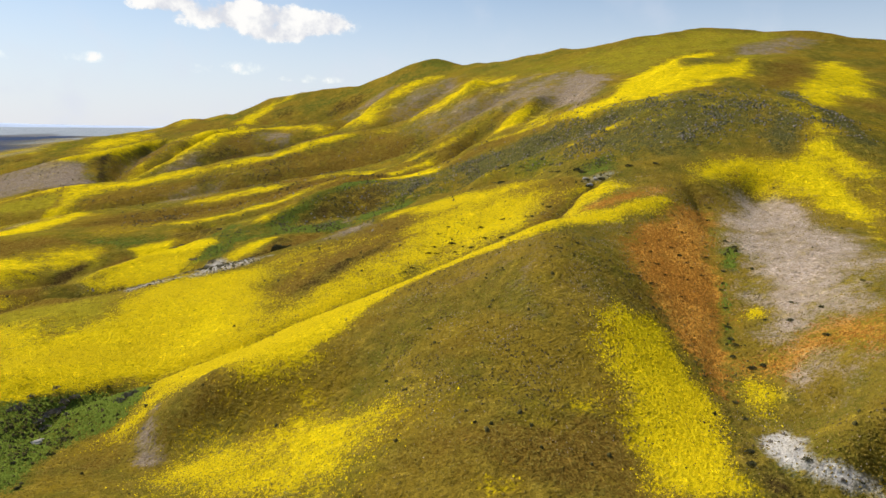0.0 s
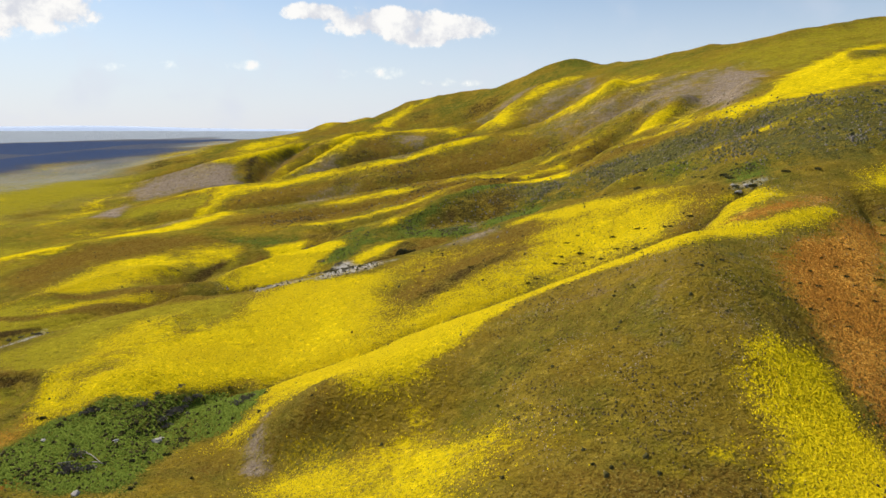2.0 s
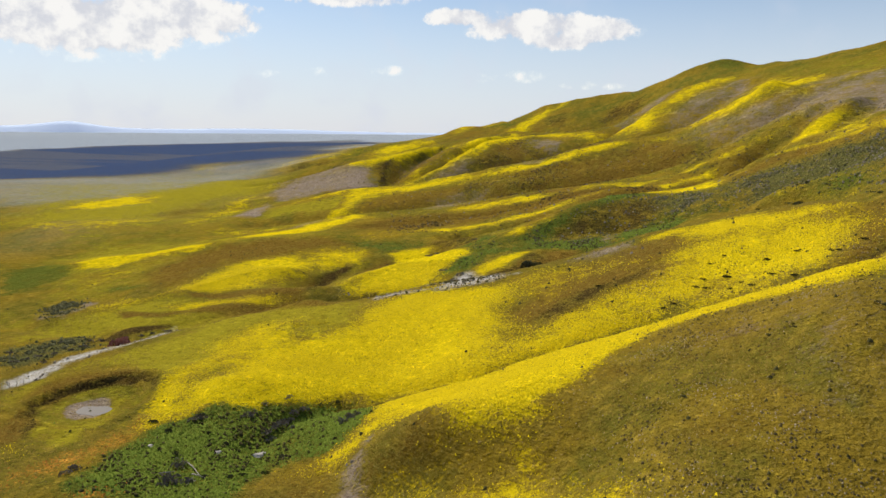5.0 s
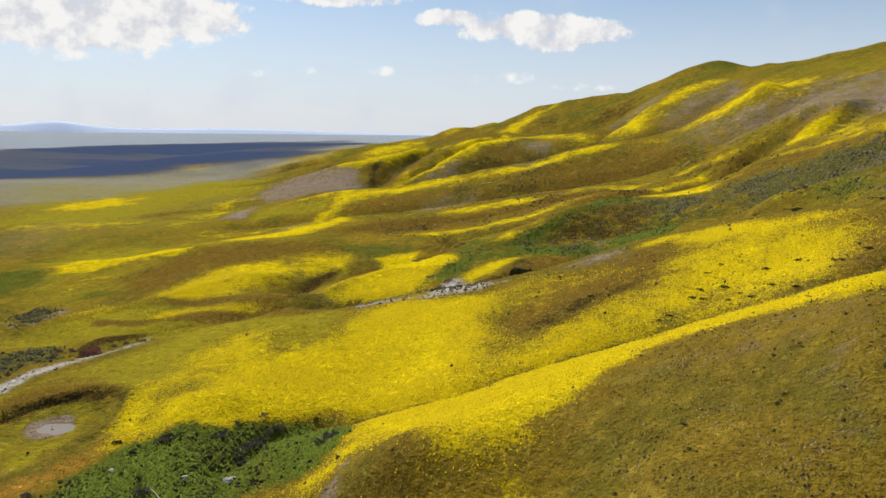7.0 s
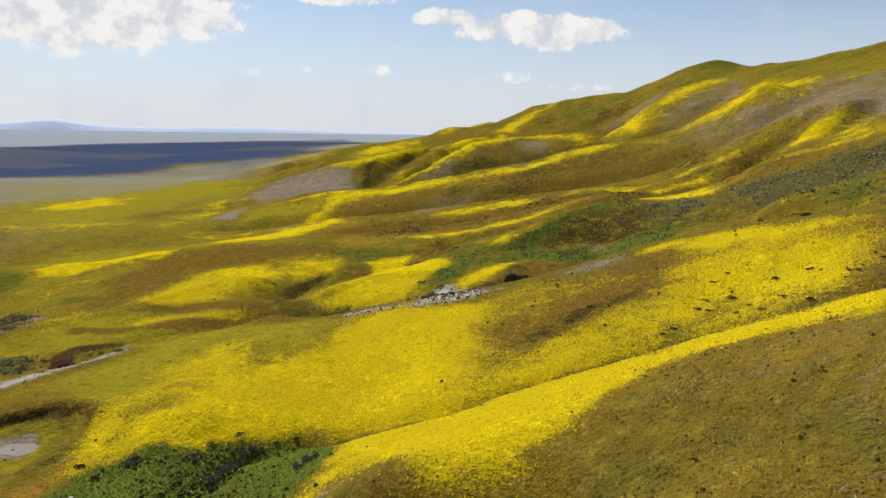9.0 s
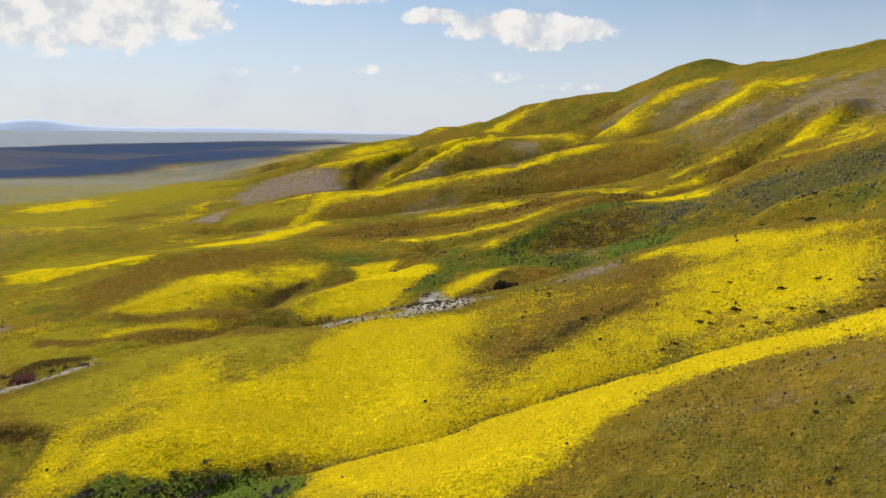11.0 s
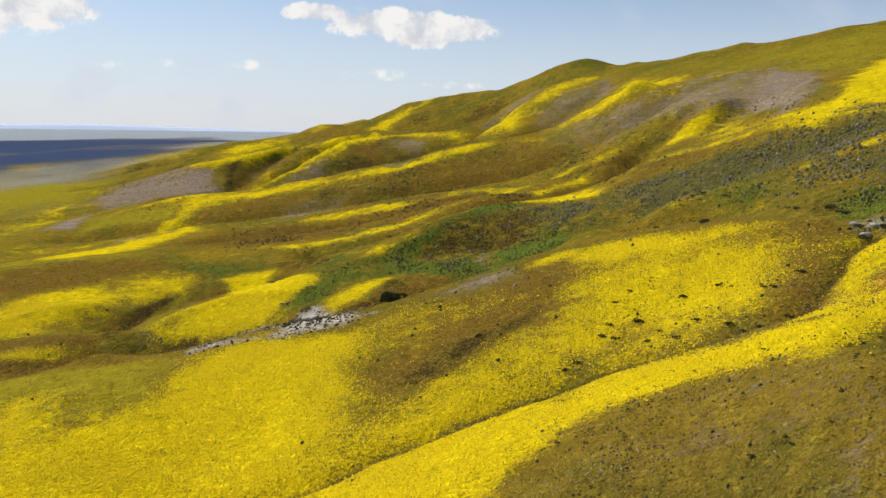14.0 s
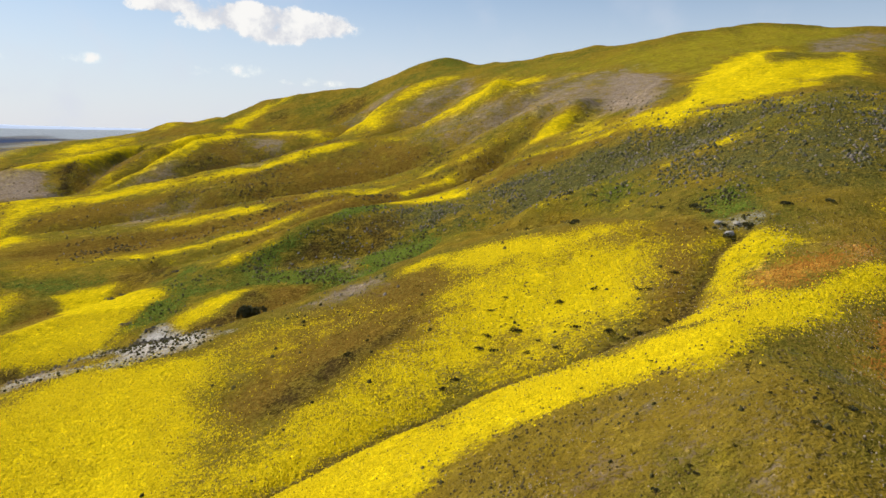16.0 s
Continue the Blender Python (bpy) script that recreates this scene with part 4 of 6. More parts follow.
patch("yellow", [(-523, 434), (-539, 477), (-544, 515), (-507, 518), (-476, 477), (-481, 455), (-497, 433)], 0.75, 5)
patch("yellow", [(-360, 407), (-383, 452), (-406, 501), (-401, 522), (-385, 497), (-357, 435)], 0.7, 4)
patch("brown", [(-409, 416), (-433, 476), (-428, 520), (-410, 500), (-367, 419), (-371, 389)], 0.4, 6)
patch("yellow", [(-325, 367), (-318, 381), (-280, 376), (-299, 361)], 0.5, 5)
patch("yellow", [(-424, 352), (-422, 374), (-410, 403), (-379, 397), (-389, 363)], 0.45, 5)
patch("green", [(-405, 339), (-382, 378), (-344, 386), (-294, 369), (-289, 330), (-337, 320), (-333, 285)], 0.22, 7)
patch("brown", [(-242, 241), (-246, 272), (-242, 297), (-219, 311), (-183, 311), (-169, 299), (-179, 277), (-199, 262), (-196, 237), (-202, 219)], 0.7, 4)
patch("yellow", [(-298, 259), (-308, 283), (-276, 281), (-272, 303), (-247, 298), (-248, 289), (-256, 275), (-265, 255), (-280, 246)], 0.9, 3)
patch("lime", [(-197, 203), (-208, 235), (-212, 268), (-188, 290), (-165, 300), (-130, 245), (-156, 233), (-179, 219)], 0.6, 4)
patch("yellow", [(-195, 212), (-201, 237), (-204, 262), (-195, 280), (-178, 288), (-164, 300), (-159, 290), (-168, 273), (-169, 257), (-176, 239), (-186, 224)], 0.85, 3)
patch("brown", [(-162, 254), (-161, 264), (-161, 279), (-157, 279), (-157, 264), (-141, 233)], 0.7, 2)
patch("brown", [(-190, 219), (-180, 232), (-152, 233), (-144, 231), (-169, 226), (-185, 217)], 0.6, 1.5)
patch("dark", [(-145, 230), (-161, 261), (-163, 273), (-159, 279), (-159, 268), (-142, 231)], 0.55, 1)
patch("brown", [(-179, 202), (-171, 213), (-155, 225), (-142, 228), (-140, 212), (-166, 209), (-173, 199)], 0.55, 1.5)
patch("brown", [(-190, 281), (-182, 293), (-169, 299), (-166, 285), (-178, 277)], 0.4, 3)
patch("yellow", [(-191, 290), (-184, 304), (-173, 304), (-176, 292)], 0.55, 3)
patch("brown", [(-57, 199), (-59, 222), (-47, 228), (-30, 231), (-36, 220), (-42, 204), (-47, 192), (-49, 181), (-50, 172), (-54, 174)], 0.6, 5)
patch("brown", [(-42, 215), (-36, 218), (-27, 223), (-22, 215), (-24, 208), (-33, 206), (-37, 199), (-42, 194), (-47, 190), (-50, 190), (-49, 198), (-45, 203)], 0.95, 2.5)
patch("dark", [(-50, 189), (-45, 196), (-39, 202), (-33, 209), (-25, 217), (-24, 209), (-32, 202), (-35, 197), (-41, 191), (-46, 187)], 0.95, 2.2)
patch("brown", [(-38, 237), (-28, 241), (-21, 243), (-18, 233), (-25, 225), (-34, 225)], 0.75, 2.5)
patch("brown", [(19, 193), (25, 202), (30, 213), (32, 225), (28, 230), (25, 213), (19, 200)], 0.9, 2.5)
patch("brown", [(-11, 194), (-1, 207), (10, 209), (16, 196), (10, 191), (-2, 190)], 0.25, 3)
patch("yellow", [(20, 192), (30, 210), (37, 218), (44, 215), (46, 209), (33, 195), (24, 190)], 0.7, 3)
patch("tan", [(33, 198), (44, 204), (51, 204), (60, 208), (56, 201), (43, 191), (33, 186)], 0.45, 3)
patch("rust", [(32, 193), (42, 200), (50, 202), (60, 207), (57, 203), (44, 192), (32, 185)], 0.45, 3)
patch("", [(-31, 129), (-28, 133), (-25, 139), (-21, 148), (-16, 154), (-10, 159), (-2, 162), (5, 163), (12, 161), (7, 125)], 0.92, 1.2)
patch("brown", [(-24, 130), (-20, 141), (-13, 151), (-2, 155), (11, 153), (7, 125)], 0.4, 6)
patch("brown", [(-50, 172), (-47, 192), (-42, 204), (-37, 211), (-26, 209), (-26, 191), (-30, 181), (-36, 178), (-40, 172), (-44, 170)], 0.3, 4)
patch("brown", [(-26, 190), (-17, 204), (-7, 209), (12, 201), (18, 192), (8, 180), (-8, 189), (-18, 186)], 0.22, 4)
patch("green", [(-10, 156), (4, 159), (16, 158), (32, 172), (24, 159), (7, 149), (-4, 148)], 0.28, 6)
patch("grey", [(-1, 149), (4, 149), (12, 146), (40, 171), (19, 134), (-5, 144)], 0.32, 5)
patch("grey", [(120, 398), (193, 545), (248, 578), (257, 559), (220, 512), (181, 507)], 0.6, 5)
patch("brown", [(139, 351), (195, 469), (219, 475), (161, 354), (146, 337)], 0.6, 5)
patch("grey", [(51, 396), (59, 484), (75, 520), (91, 480), (68, 388), (52, 379)], 0.75, 3)
patch("yellow", [(72, 386), (88, 415), (131, 508), (167, 527), (170, 522), (114, 397), (121, 389), (141, 397), (202, 495), (149, 386), (134, 360), (102, 364), (83, 364), (70, 367)], 0.95, 3)
patch("yellow", [(219, 475), (247, 488), (228, 424), (184, 331), (170, 333), (140, 295), (151, 343), (172, 366)], 0.8, 3.5)
patch("scrub", [(107, 350), (124, 348), (139, 338), (122, 262), (122, 246), (123, 216), (130, 229), (135, 265), (147, 339)], 0.85, 3)
patch("scrub", [(95, 243), (103, 259), (116, 257), (109, 236), (98, 232)], 0.8, 3)
patch("tan", [(77, 214), (93, 210), (96, 198), (97, 185), (96, 166), (71, 121), (65, 130), (57, 127), (55, 138), (59, 159), (64, 178), (69, 199)], 0.85, 4)
patch("brown", [(60, 207), (71, 212), (75, 210), (69, 199), (62, 198)], 0.5, 3)
patch("rust", [(47, 123), (56, 125), (64, 129), (71, 121), (67, 113), (58, 117), (53, 115), (47, 113), (45, 114)], 0.55, 3)
patch("tan", [(52, 111), (58, 114), (66, 111), (59, 98), (53, 105)], 0.45, 4)
patch("brown", [(50, 103), (59, 98), (56, 92), (49, 91)], 0.4, 3)
patch("yellow", [(44, 115), (48, 118), (49, 112), (46, 108), (44, 111)], 0.75, 1.5)
patch("yellow", [(55, 140), (58, 142), (59, 138), (57, 136), (54, 137)], 0.9, 0.8)
patch("rust", [(42, 177), (49, 187), (65, 198), (61, 179), (56, 160), (51, 140), (46, 123), (41, 114), (38, 123), (36, 126), (35, 130), (33, 137), (34, 155)], 0.9, 2.5)
patch("brown", [(28, 130), (33, 132), (36, 124), (38, 114), (39, 112), (38, 117), (37, 128), (33, 139)], 0.5, 1.5)
patch("yellow", [(22, 120), (27, 125), (31, 126), (36, 126), (36, 121), (38, 114), (38, 106), (35, 92), (37, 87), (23, 85), (23, 95), (22, 99), (24, 107), (22, 116)], 0.95, 1.6)
patch("brown", [(14, 104), (21, 112), (24, 105), (22, 98), (23, 93), (22, 85), (4, 82), (7, 90)], 0.6, 3)
patch("yellow", [(14, 102), (17, 102), (19, 100), (15, 100)], 0.7, 1.2)
patch("yellow", [(70, 220), (82, 230), (93, 228), (103, 226), (108, 207), (108, 188), (98, 170), (99, 189), (98, 206), (91, 214), (80, 218), (64, 212)], 0.95, 2)
patch("yellow", [(109, 232), (115, 243), (117, 228), (121, 212), (111, 193), (109, 211), (105, 226)], 0.9, 2.5)
patch("dark", [(40, 106), (40, 102), (40, 92), (43, 87), (39, 87), (37, 95), (38, 103)], 0.6, 1.2)
patch("white", [(43, 102), (48, 104), (46, 92), (51, 90), (55, 90), (54, 88), (49, 88), (44, 90), (41, 94)], 0.98, 0.8)
patch("green", [(60, 171), (65, 175), (65, 170), (59, 159), (58, 163)], 0.7, 1)
patch("green", [(54, 154), (56, 154), (48, 127), (44, 116), (43, 116), (47, 131)], 0.6, 0.8)
patch("green", [(41, 93), (45, 91), (45, 89), (43, 90)], 0.6, 1)
patch("scrub", [(-41, 333), (-18, 327), (-9, 328), (2, 329), (19, 321), (36, 313), (32, 284), (21, 298), (8, 286), (-7, 300), (-24, 301), (-39, 304), (-46, 304), (-52, 311)], 0.5, 5)
# dark shrubs and shadow on the green spur's face, painted together
patch("dark", [(-69, 296), (-65, 307), (-57, 315), (-43, 320), (-40, 311), (-46, 304), (-56, 294)], 0.45, 4)
patch("green", [(-85, 289), (-82, 297), (-71, 306), (-63, 316), (-64, 310), (-70, 301), (-73, 291)], 0.7, 3)
patch("scrub", [(-1, 320), (16, 309), (33, 307), (49, 302), (67, 291), (56, 273), (42, 275), (28, 279), (13, 283), (-2, 301)], 0.5, 5)
patch("scrub", [(45, 254), (65, 261), (92, 269), (71, 229), (58, 229), (43, 221), (37, 220), (37, 240)], 0.45, 4)
patch("green", [(40, 246), (54, 249), (64, 244), (58, 233), (45, 225), (37, 221)], 0.4, 4)
patch("lime", [(-210, 194), (-214, 209), (-194, 209), (-181, 202), (-172, 212), (-159, 217), (-158, 198), (-167, 187), (-179, 181), (-190, 179)], 0.6, 5)
patch("lime", [(-146, 164), (-153, 184), (-148, 205), (-124, 211), (-101, 210), (-99, 194), (-105, 184), (-109, 174), (-112, 160), (-122, 148)], 0.55, 5)
patch("yellow", [(-134, 174), (-134, 190), (-112, 181), (-109, 170), (-110, 158)], 0.6, 4)
patch("yellow", [(-265, 235), (-266, 251), (-250, 252), (-240, 234), (-249, 223)], 0.55, 4)
patch("yellow", [(-218, 200), (-212, 212), (-196, 211), (-197, 203), (-202, 188)], 0.5, 4)
patch("brown", [(-169, 209), (-160, 221), (-134, 220), (-125, 236), (-124, 211), (-149, 208)], 0.5, 3)
patch("yellow", [(-187, 205), (-178, 220), (-153, 228), (-139, 232), (-144, 228), (-166, 218), (-178, 203)], 0.75, 2)
patch("brown", [(-139, 112), (-144, 120), (-148, 132), (-152, 147), (-144, 151), (-133, 144), (-140, 144), (-146, 137), (-146, 128), (-133, 113), (-133, 109)], 0.7, 1.2)
patch("lime", [(-131, 114), (-143, 127), (-145, 137), (-137, 143), (-133, 141), (-122, 125), (-121, 116), (-122, 109)], 0.8, 1)
patch("green", [(-131, 114), (-143, 127), (-145, 137), (-130, 122), (-122, 111)], 0.45, 1.5)
patch("rust", [(-115, 107), (-112, 117), (-119, 132), (-116, 135), (-109, 120), (-103, 102)], 0.2, 2)
# pond ring again: bank and painted shade line together
patch("dark", [(-132, 112), (-146, 128), (-146, 137), (-140, 144), (-133, 142), (-133, 141), (-140, 143), (-145, 137), (-143, 127), (-130, 112)], 0.85, 0.5)
patch("grey", [(-138, 126), (-143, 134), (-139, 139), (-133, 136), (-129, 128), (-133, 123)], 0.95, 0.5)
patch("yellow", [(-119, 129), (-123, 142), (-122, 148), (-116, 137), (-115, 130)], 0.6, 2)
patch("brown", [(-110, 128), (-116, 137), (-119, 147), (-117, 147), (-113, 137), (-108, 128)], 0.35, 1)
patch("white", [(-89, 221), (-96, 253), (-92, 254), (-88, 249), (-72, 231), (-66, 229), (-74, 225), (-85, 220), (-102, 215), (-107, 212), (-113, 220), (-101, 221)], 0.3, 1)
patch("dark", [(-77, 230), (-68, 236), (-71, 254), (-76, 255), (-83, 250)], 0.6, 1)
patch("green", [(-103, 250), (-104, 261), (-99, 271), (-101, 280), (-96, 274), (-94, 259), (-96, 253)], 0.6, 2)
patch("grey", [(-54, 236), (-45, 244), (-37, 243), (-39, 240), (-48, 234)], 0.6, 2)
patch("white", [(35, 222), (39, 225), (42, 224), (46, 220), (40, 219), (37, 219), (35, 219)], 0.25, 1)
patch("green", [(36, 239), (42, 244), (44, 238), (36, 222), (34, 224)], 0.5, 3)
# more painted haze over the middle of the plain
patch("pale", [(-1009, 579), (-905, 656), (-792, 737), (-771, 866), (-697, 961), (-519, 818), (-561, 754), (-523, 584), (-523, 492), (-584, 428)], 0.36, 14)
# the bank's painted shadow again, drawn longer
patch("dark", [(-182, 153), (-183, 166), (-183, 181), (-172, 192), (-170, 192), (-178, 178), (-178, 164), (-177, 150)], 0.75, 0.6)
patch("scrub", [(-183, 143), (-198, 154), (-194, 162), (-189, 177), (-178, 170), (-177, 152), (-176, 143)], 0.8, 1.5)
patch("brown", [(-190, 222), (-173, 233), (-145, 232), (-142, 230), (-168, 226), (-187, 218)], 0.75, 0.8)
patch("brown", [(-202, 198), (-181, 200), (-169, 218), (-144, 227), (-135, 214), (-166, 215), (-177, 197), (-192, 191)], 0.7, 0.8)
patch("dark", [(-159, 261), (-161, 274), (-160, 284), (-158, 283), (-158, 274), (-151, 253)], 0.6, 0.7)
patch("dark", [(-131, 235), (-125, 239), (-121, 241), (-111, 218), (-115, 214)], 0.6, 0.8)
patch("green", [(-321, 241), (-313, 253), (-286, 246), (-270, 236), (-274, 222), (-273, 207)], 0.6, 2)
patch("scrub", [(-233, 191), (-238, 207), (-228, 209), (-220, 200), (-218, 186)], 0.6, 1.5)
patch("scrub", [(-73, 291), (-64, 310), (-54, 324), (-39, 332), (-32, 309), (-42, 302), (-54, 282)], 0.5, 4)
# deepens the painted shrub and shadow tone of that face
patch("dark", [(-68, 294), (-64, 309), (-54, 321), (-40, 324), (-36, 311), (-44, 304), (-55, 290)], 0.5, 3)
patch("grey", [(-54, 310), (-52, 312), (-50, 306), (-50, 303), (-49, 282), (-51, 282), (-53, 304)], 0.5, 1.5)
# relief shading of the far slopes, painted in dark and brown
patch("dark", [(-43, 477), (-33, 481), (-25, 456), (-30, 440)], 0.45, 4)
patch("dark", [(-263, 578), (-266, 607), (-250, 618), (-251, 596), (-255, 577)], 0.45, 4)
patch("dark", [(-23, 424), (-8, 431), (4, 433), (12, 432), (2, 430), (-12, 421)], 0.4, 5)
patch("brown", [(-100, 417), (-85, 418), (-64, 414), (-52, 388), (-63, 375), (-76, 366), (-85, 360)], 0.6, 5)
patch("brown", [(-314, 615), (-309, 674), (-277, 682), (-249, 640), (-253, 601), (-260, 573), (-274, 558)], 0.6, 6)
patch("dark", [(20, 194), (26, 204), (30, 213), (32, 223), (31, 215), (28, 205), (23, 196)], 0.3, 2)
patch("dark", [(-145, 230), (-160, 258), (-161, 272), (-158, 283), (-158, 277), (-159, 267), (-142, 234)], 0.6, 1.5)
patch("brown", [(-73, 258), (-64, 265), (-57, 269), (-61, 264), (-69, 255)], 0.5, 2)
patch("dark", [(-73, 258), (-75, 270), (-71, 272), (-66, 263), (-69, 259)], 0.6, 1.5)
patch("dark", [(-136, 316), (-130, 339), (-109, 311), (-104, 292), (-120, 302), (-132, 308)], 0.5, 1.2)
patch("grey", [(0, 159), (4, 160), (5, 156), (1, 155)], 0.35, 2)
patch("tan", [(2, 147), (3, 146), (4, 144), (2, 143)], 0.4, 1.2)
patch("tan", [(10, 139), (12, 137), (13, 136), (11, 136)], 0.35, 1.2)
patch("yellow", [(11, 169), (20, 169), (34, 182), (52, 194), (50, 190), (33, 178), (18, 163), (11, 162)], 0.85, 1.5)
patch("yellow", [(49, 377), (67, 376), (86, 385), (103, 389), (111, 360), (85, 344), (71, 347), (50, 313)], 0.8, 3)
patch("yellow", [(-11, 210), (1, 220), (15, 225), (25, 221), (21, 204), (10, 197), (-3, 199)], 0.45, 4)
patch("tan", [(49, 131), (59, 131), (70, 119), (65, 109), (55, 109), (49, 109), (50, 123)], 0.5, 4)
patch("rust", [(47, 122), (56, 124), (63, 128), (71, 120), (67, 114), (58, 117), (53, 116), (47, 114)], 0.4, 3)

# flowers thrive along the crests of the back country; brown brush drifts, painted shading browns its hollows
fine_lift, broad_lift = HEIGHTS - blurred(HEIGHTS, 5), HEIGHTS - blurred(HEIGHTS, 14)
lift = np.maximum(spline_sample(fine_lift, vx, vy), 0.5 * spline_sample(broad_lift, vx, vy))
sink = np.minimum(spline_sample(fine_lift, vx, vy), 0.5 * spline_sample(broad_lift, vx, vy))
country = smooth(225, 265, vy + 0.25 * np.minimum(vx + 60, 0)) * (vx > X0) * (vy < Y1)
open_ground = np.clip(1 - sum(COVER.values()), 0, 1) * country * (1 - smooth(70, 92, vz))
drifts = 0.5 + 0.9 * fractal(vx, vy, 45, 71, 4)
COVER["yellow"] += open_ground * np.clip(0.42 * smooth(0.7, 2.3, lift) * (0.5 + drifts) + 0.22 * smooth(0.35, 0.8, drifts) + 0.22 * smooth(-140, -240, vx) * smooth(0.1, 0.7, drifts), 0, 0.8)
left = np.clip(1 - sum(COVER.values()), 0, 1) * open_ground
COVER["brown"] += left * np.clip(0.5 * smooth(-0.4, -2.2, sink) + 0.6 * smooth(0.05, 0.45, fractal(vx, vy, 38, 72, 4)), 0, 0.8)
left = np.clip(1 - sum(COVER.values()), 0, 1) * open_ground
COVER["grey"] += left * 0.7 * smooth(0.22, 0.5, fractal(vx, vy, 55, 73, 4)) * smooth(300, 380, vy)

# long pale streaks across the cloud shadow painted on the plain
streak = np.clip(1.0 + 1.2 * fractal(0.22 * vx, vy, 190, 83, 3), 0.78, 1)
COVER["pale"] += COVER["cloud_shade"] * (1 - streak) * 0.8
COVER["cloud_shade"] *= streak

# distance haze put into the plain's base colour towards the horizon
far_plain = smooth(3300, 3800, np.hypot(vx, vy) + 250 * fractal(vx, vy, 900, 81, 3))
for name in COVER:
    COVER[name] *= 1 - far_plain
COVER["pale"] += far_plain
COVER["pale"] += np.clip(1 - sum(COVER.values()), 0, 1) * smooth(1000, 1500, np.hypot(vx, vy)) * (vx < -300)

# darker band along the bed of the near gully
bed = line_distance(vx + 1.5 * value_noise(vx, vy, 9, 31), vy + 1.5 * value_noise(vx, vy, 9, 32), LINES["gully_near"])
m = 0.7 * np.exp(-((bed / 1.5) ** 2)) * smooth(150, 158, vy)
for name in COVER:
    COVER[name] *= 1 - m
COVER["dark"] += m
# scraped bank round the stock pond; its dark ring includes a painted shade line
px, py = vx - POND[0], vy - POND[1]
r = np.hypot(px, 0.95 * py) + 0.7 * value_noise(vx, vy, 5, 51)
turf = 0.8 * smooth(11.6, 10.2, r) * smooth(5.6, 7.2, r)
for name in COVER:
    COVER[name] *= 1 - turf
COVER["green"] += 0.55 * turf
COVER["lime"] += 0.45 * turf
m = 0.85 * np.exp(-(((r - 12.4) / 0.9) ** 2)) * (0.35 + 0.65 * smooth(-0.5, 0.3, (-0.75 * px + 0.66 * py) / np.maximum(r, 1)))
for name in COVER:
    COVER[name] *= 1 - m
COVER["dark"] += m
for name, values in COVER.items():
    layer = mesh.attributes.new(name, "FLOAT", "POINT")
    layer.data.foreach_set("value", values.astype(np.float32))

# ---- distance: clouds and the far range ----
def sky_shell():
    """A thin shell far out that carries the clouds and the haze low in the sky; its map gives degrees round and up."""
    az, el = np.linspace(-180, 180, 181), np.linspace(-1.0, 24.0, 26)
    bm = bmesh.new()
    layer = bm.loops.layers.uv.new("degrees")
    radius, centre = 4850.0, Vector((-7, 40, 61))
    grid = [[bm.verts.new(centre + radius * Vector((math.sin(radians(a)) * math.cos(radians(e)), math.cos(radians(a)) * math.cos(radians(e)), math.sin(radians(e))))) for a in az] for e in el]
    for j in range(len(el) - 1):
        for i in range(len(az) - 1):
            f = bm.faces.new((grid[j][i], grid[j][i + 1], grid[j + 1][i + 1], grid[j + 1][i]))
            for loop, (a, e) in zip(f.loops, ((az[i], el[j]), (az[i + 1], el[j]), (az[i + 1], el[j + 1]), (az[i], el[j + 1]))):
                loop[layer].uv = (a, e)
    data = bpy.data.meshes.new("clouds")
    bm.to_mesh(data)
    bm.free()
    m, nodes, links, shader = material("cloud")
    nodes.remove(shader)
    where = nodes.new("ShaderNodeUVMap")
    where.uv_map = "degrees"
    split = nodes.new("ShaderNodeSeparateXYZ")
    links.new(where.outputs[0], split.inputs[0])
    lumps = noise_node(nodes, links, where.outputs[0], 0.5, 7, 0.6)
    wisps = noise_node(nodes, links, where.outputs[0], 0.16, 5, 0.55)
    total = None
    # degrees round, degrees up, half width, half height, fullness
    for a, e, w, h, full in ((-17.0, 8.3, 6.4, 1.4, 1.15), (-12.0, 7.9, 3.9, 1.2, 1.15), (-22.5, 8.9, 3.2, 0.9, 1.1), (-14.5, 7.2, 4.0, 1.0, 1.1), (-50.0, 7.6, 10.5, 2.9, 1.2), (-44.0, 8.3, 8.0, 2.2, 1.15), (-31.5, 10.3, 7.5, 0.9, 0.85),
                             (-18.5, 4.5, 6.0, 0.6, 0.34), (-38.0, 4.5, 1.8, 0.4, 0.30), (-33.4, 4.7, 1.4, 0.45, 0.32), (-28.5, 4.9, 2.8, 0.5, 0.30), (-53.0, 5.6, 7.0, 0.6, 0.5), (-12.0, 3.8, 3.0, 0.4, 0.38)):
        dx = maths(nodes, links, "DIVIDE", maths(nodes, links, "SUBTRACT", split.outputs[0], a), w)
        dy = maths(nodes, links, "DIVIDE", maths(nodes, links, "SUBTRACT", split.outputs[1], e), h)
        d = maths(nodes, links, "ADD", maths(nodes, links, "MULTIPLY", dx, dx), maths(nodes, links, "MULTIPLY", dy, dy))
        one = maths(nodes, links, "MULTIPLY", maths(nodes, links, "SUBTRACT", 1.0, d, True), full)
        total = one if total is None else maths(nodes, links, "MAXIMUM", total, one)
    body = maths(nodes, links, "ADD", total, maths(nodes, links, "MULTIPLY", maths(nodes, links, "SUBTRACT", lumps, 0.55), 2.6))
    body = maths(nodes, links, "MULTIPLY", ranged(nodes, links, body, 0.02, 0.62), ranged(nodes, links, total, 0.0, 0.12))
    haze = maths(nodes, links, "MULTIPLY", ranged(nodes, links, maths(nodes, links, "MULTIPLY", split.outputs[1], -1.0), -15.0, 1.0), 0.85)
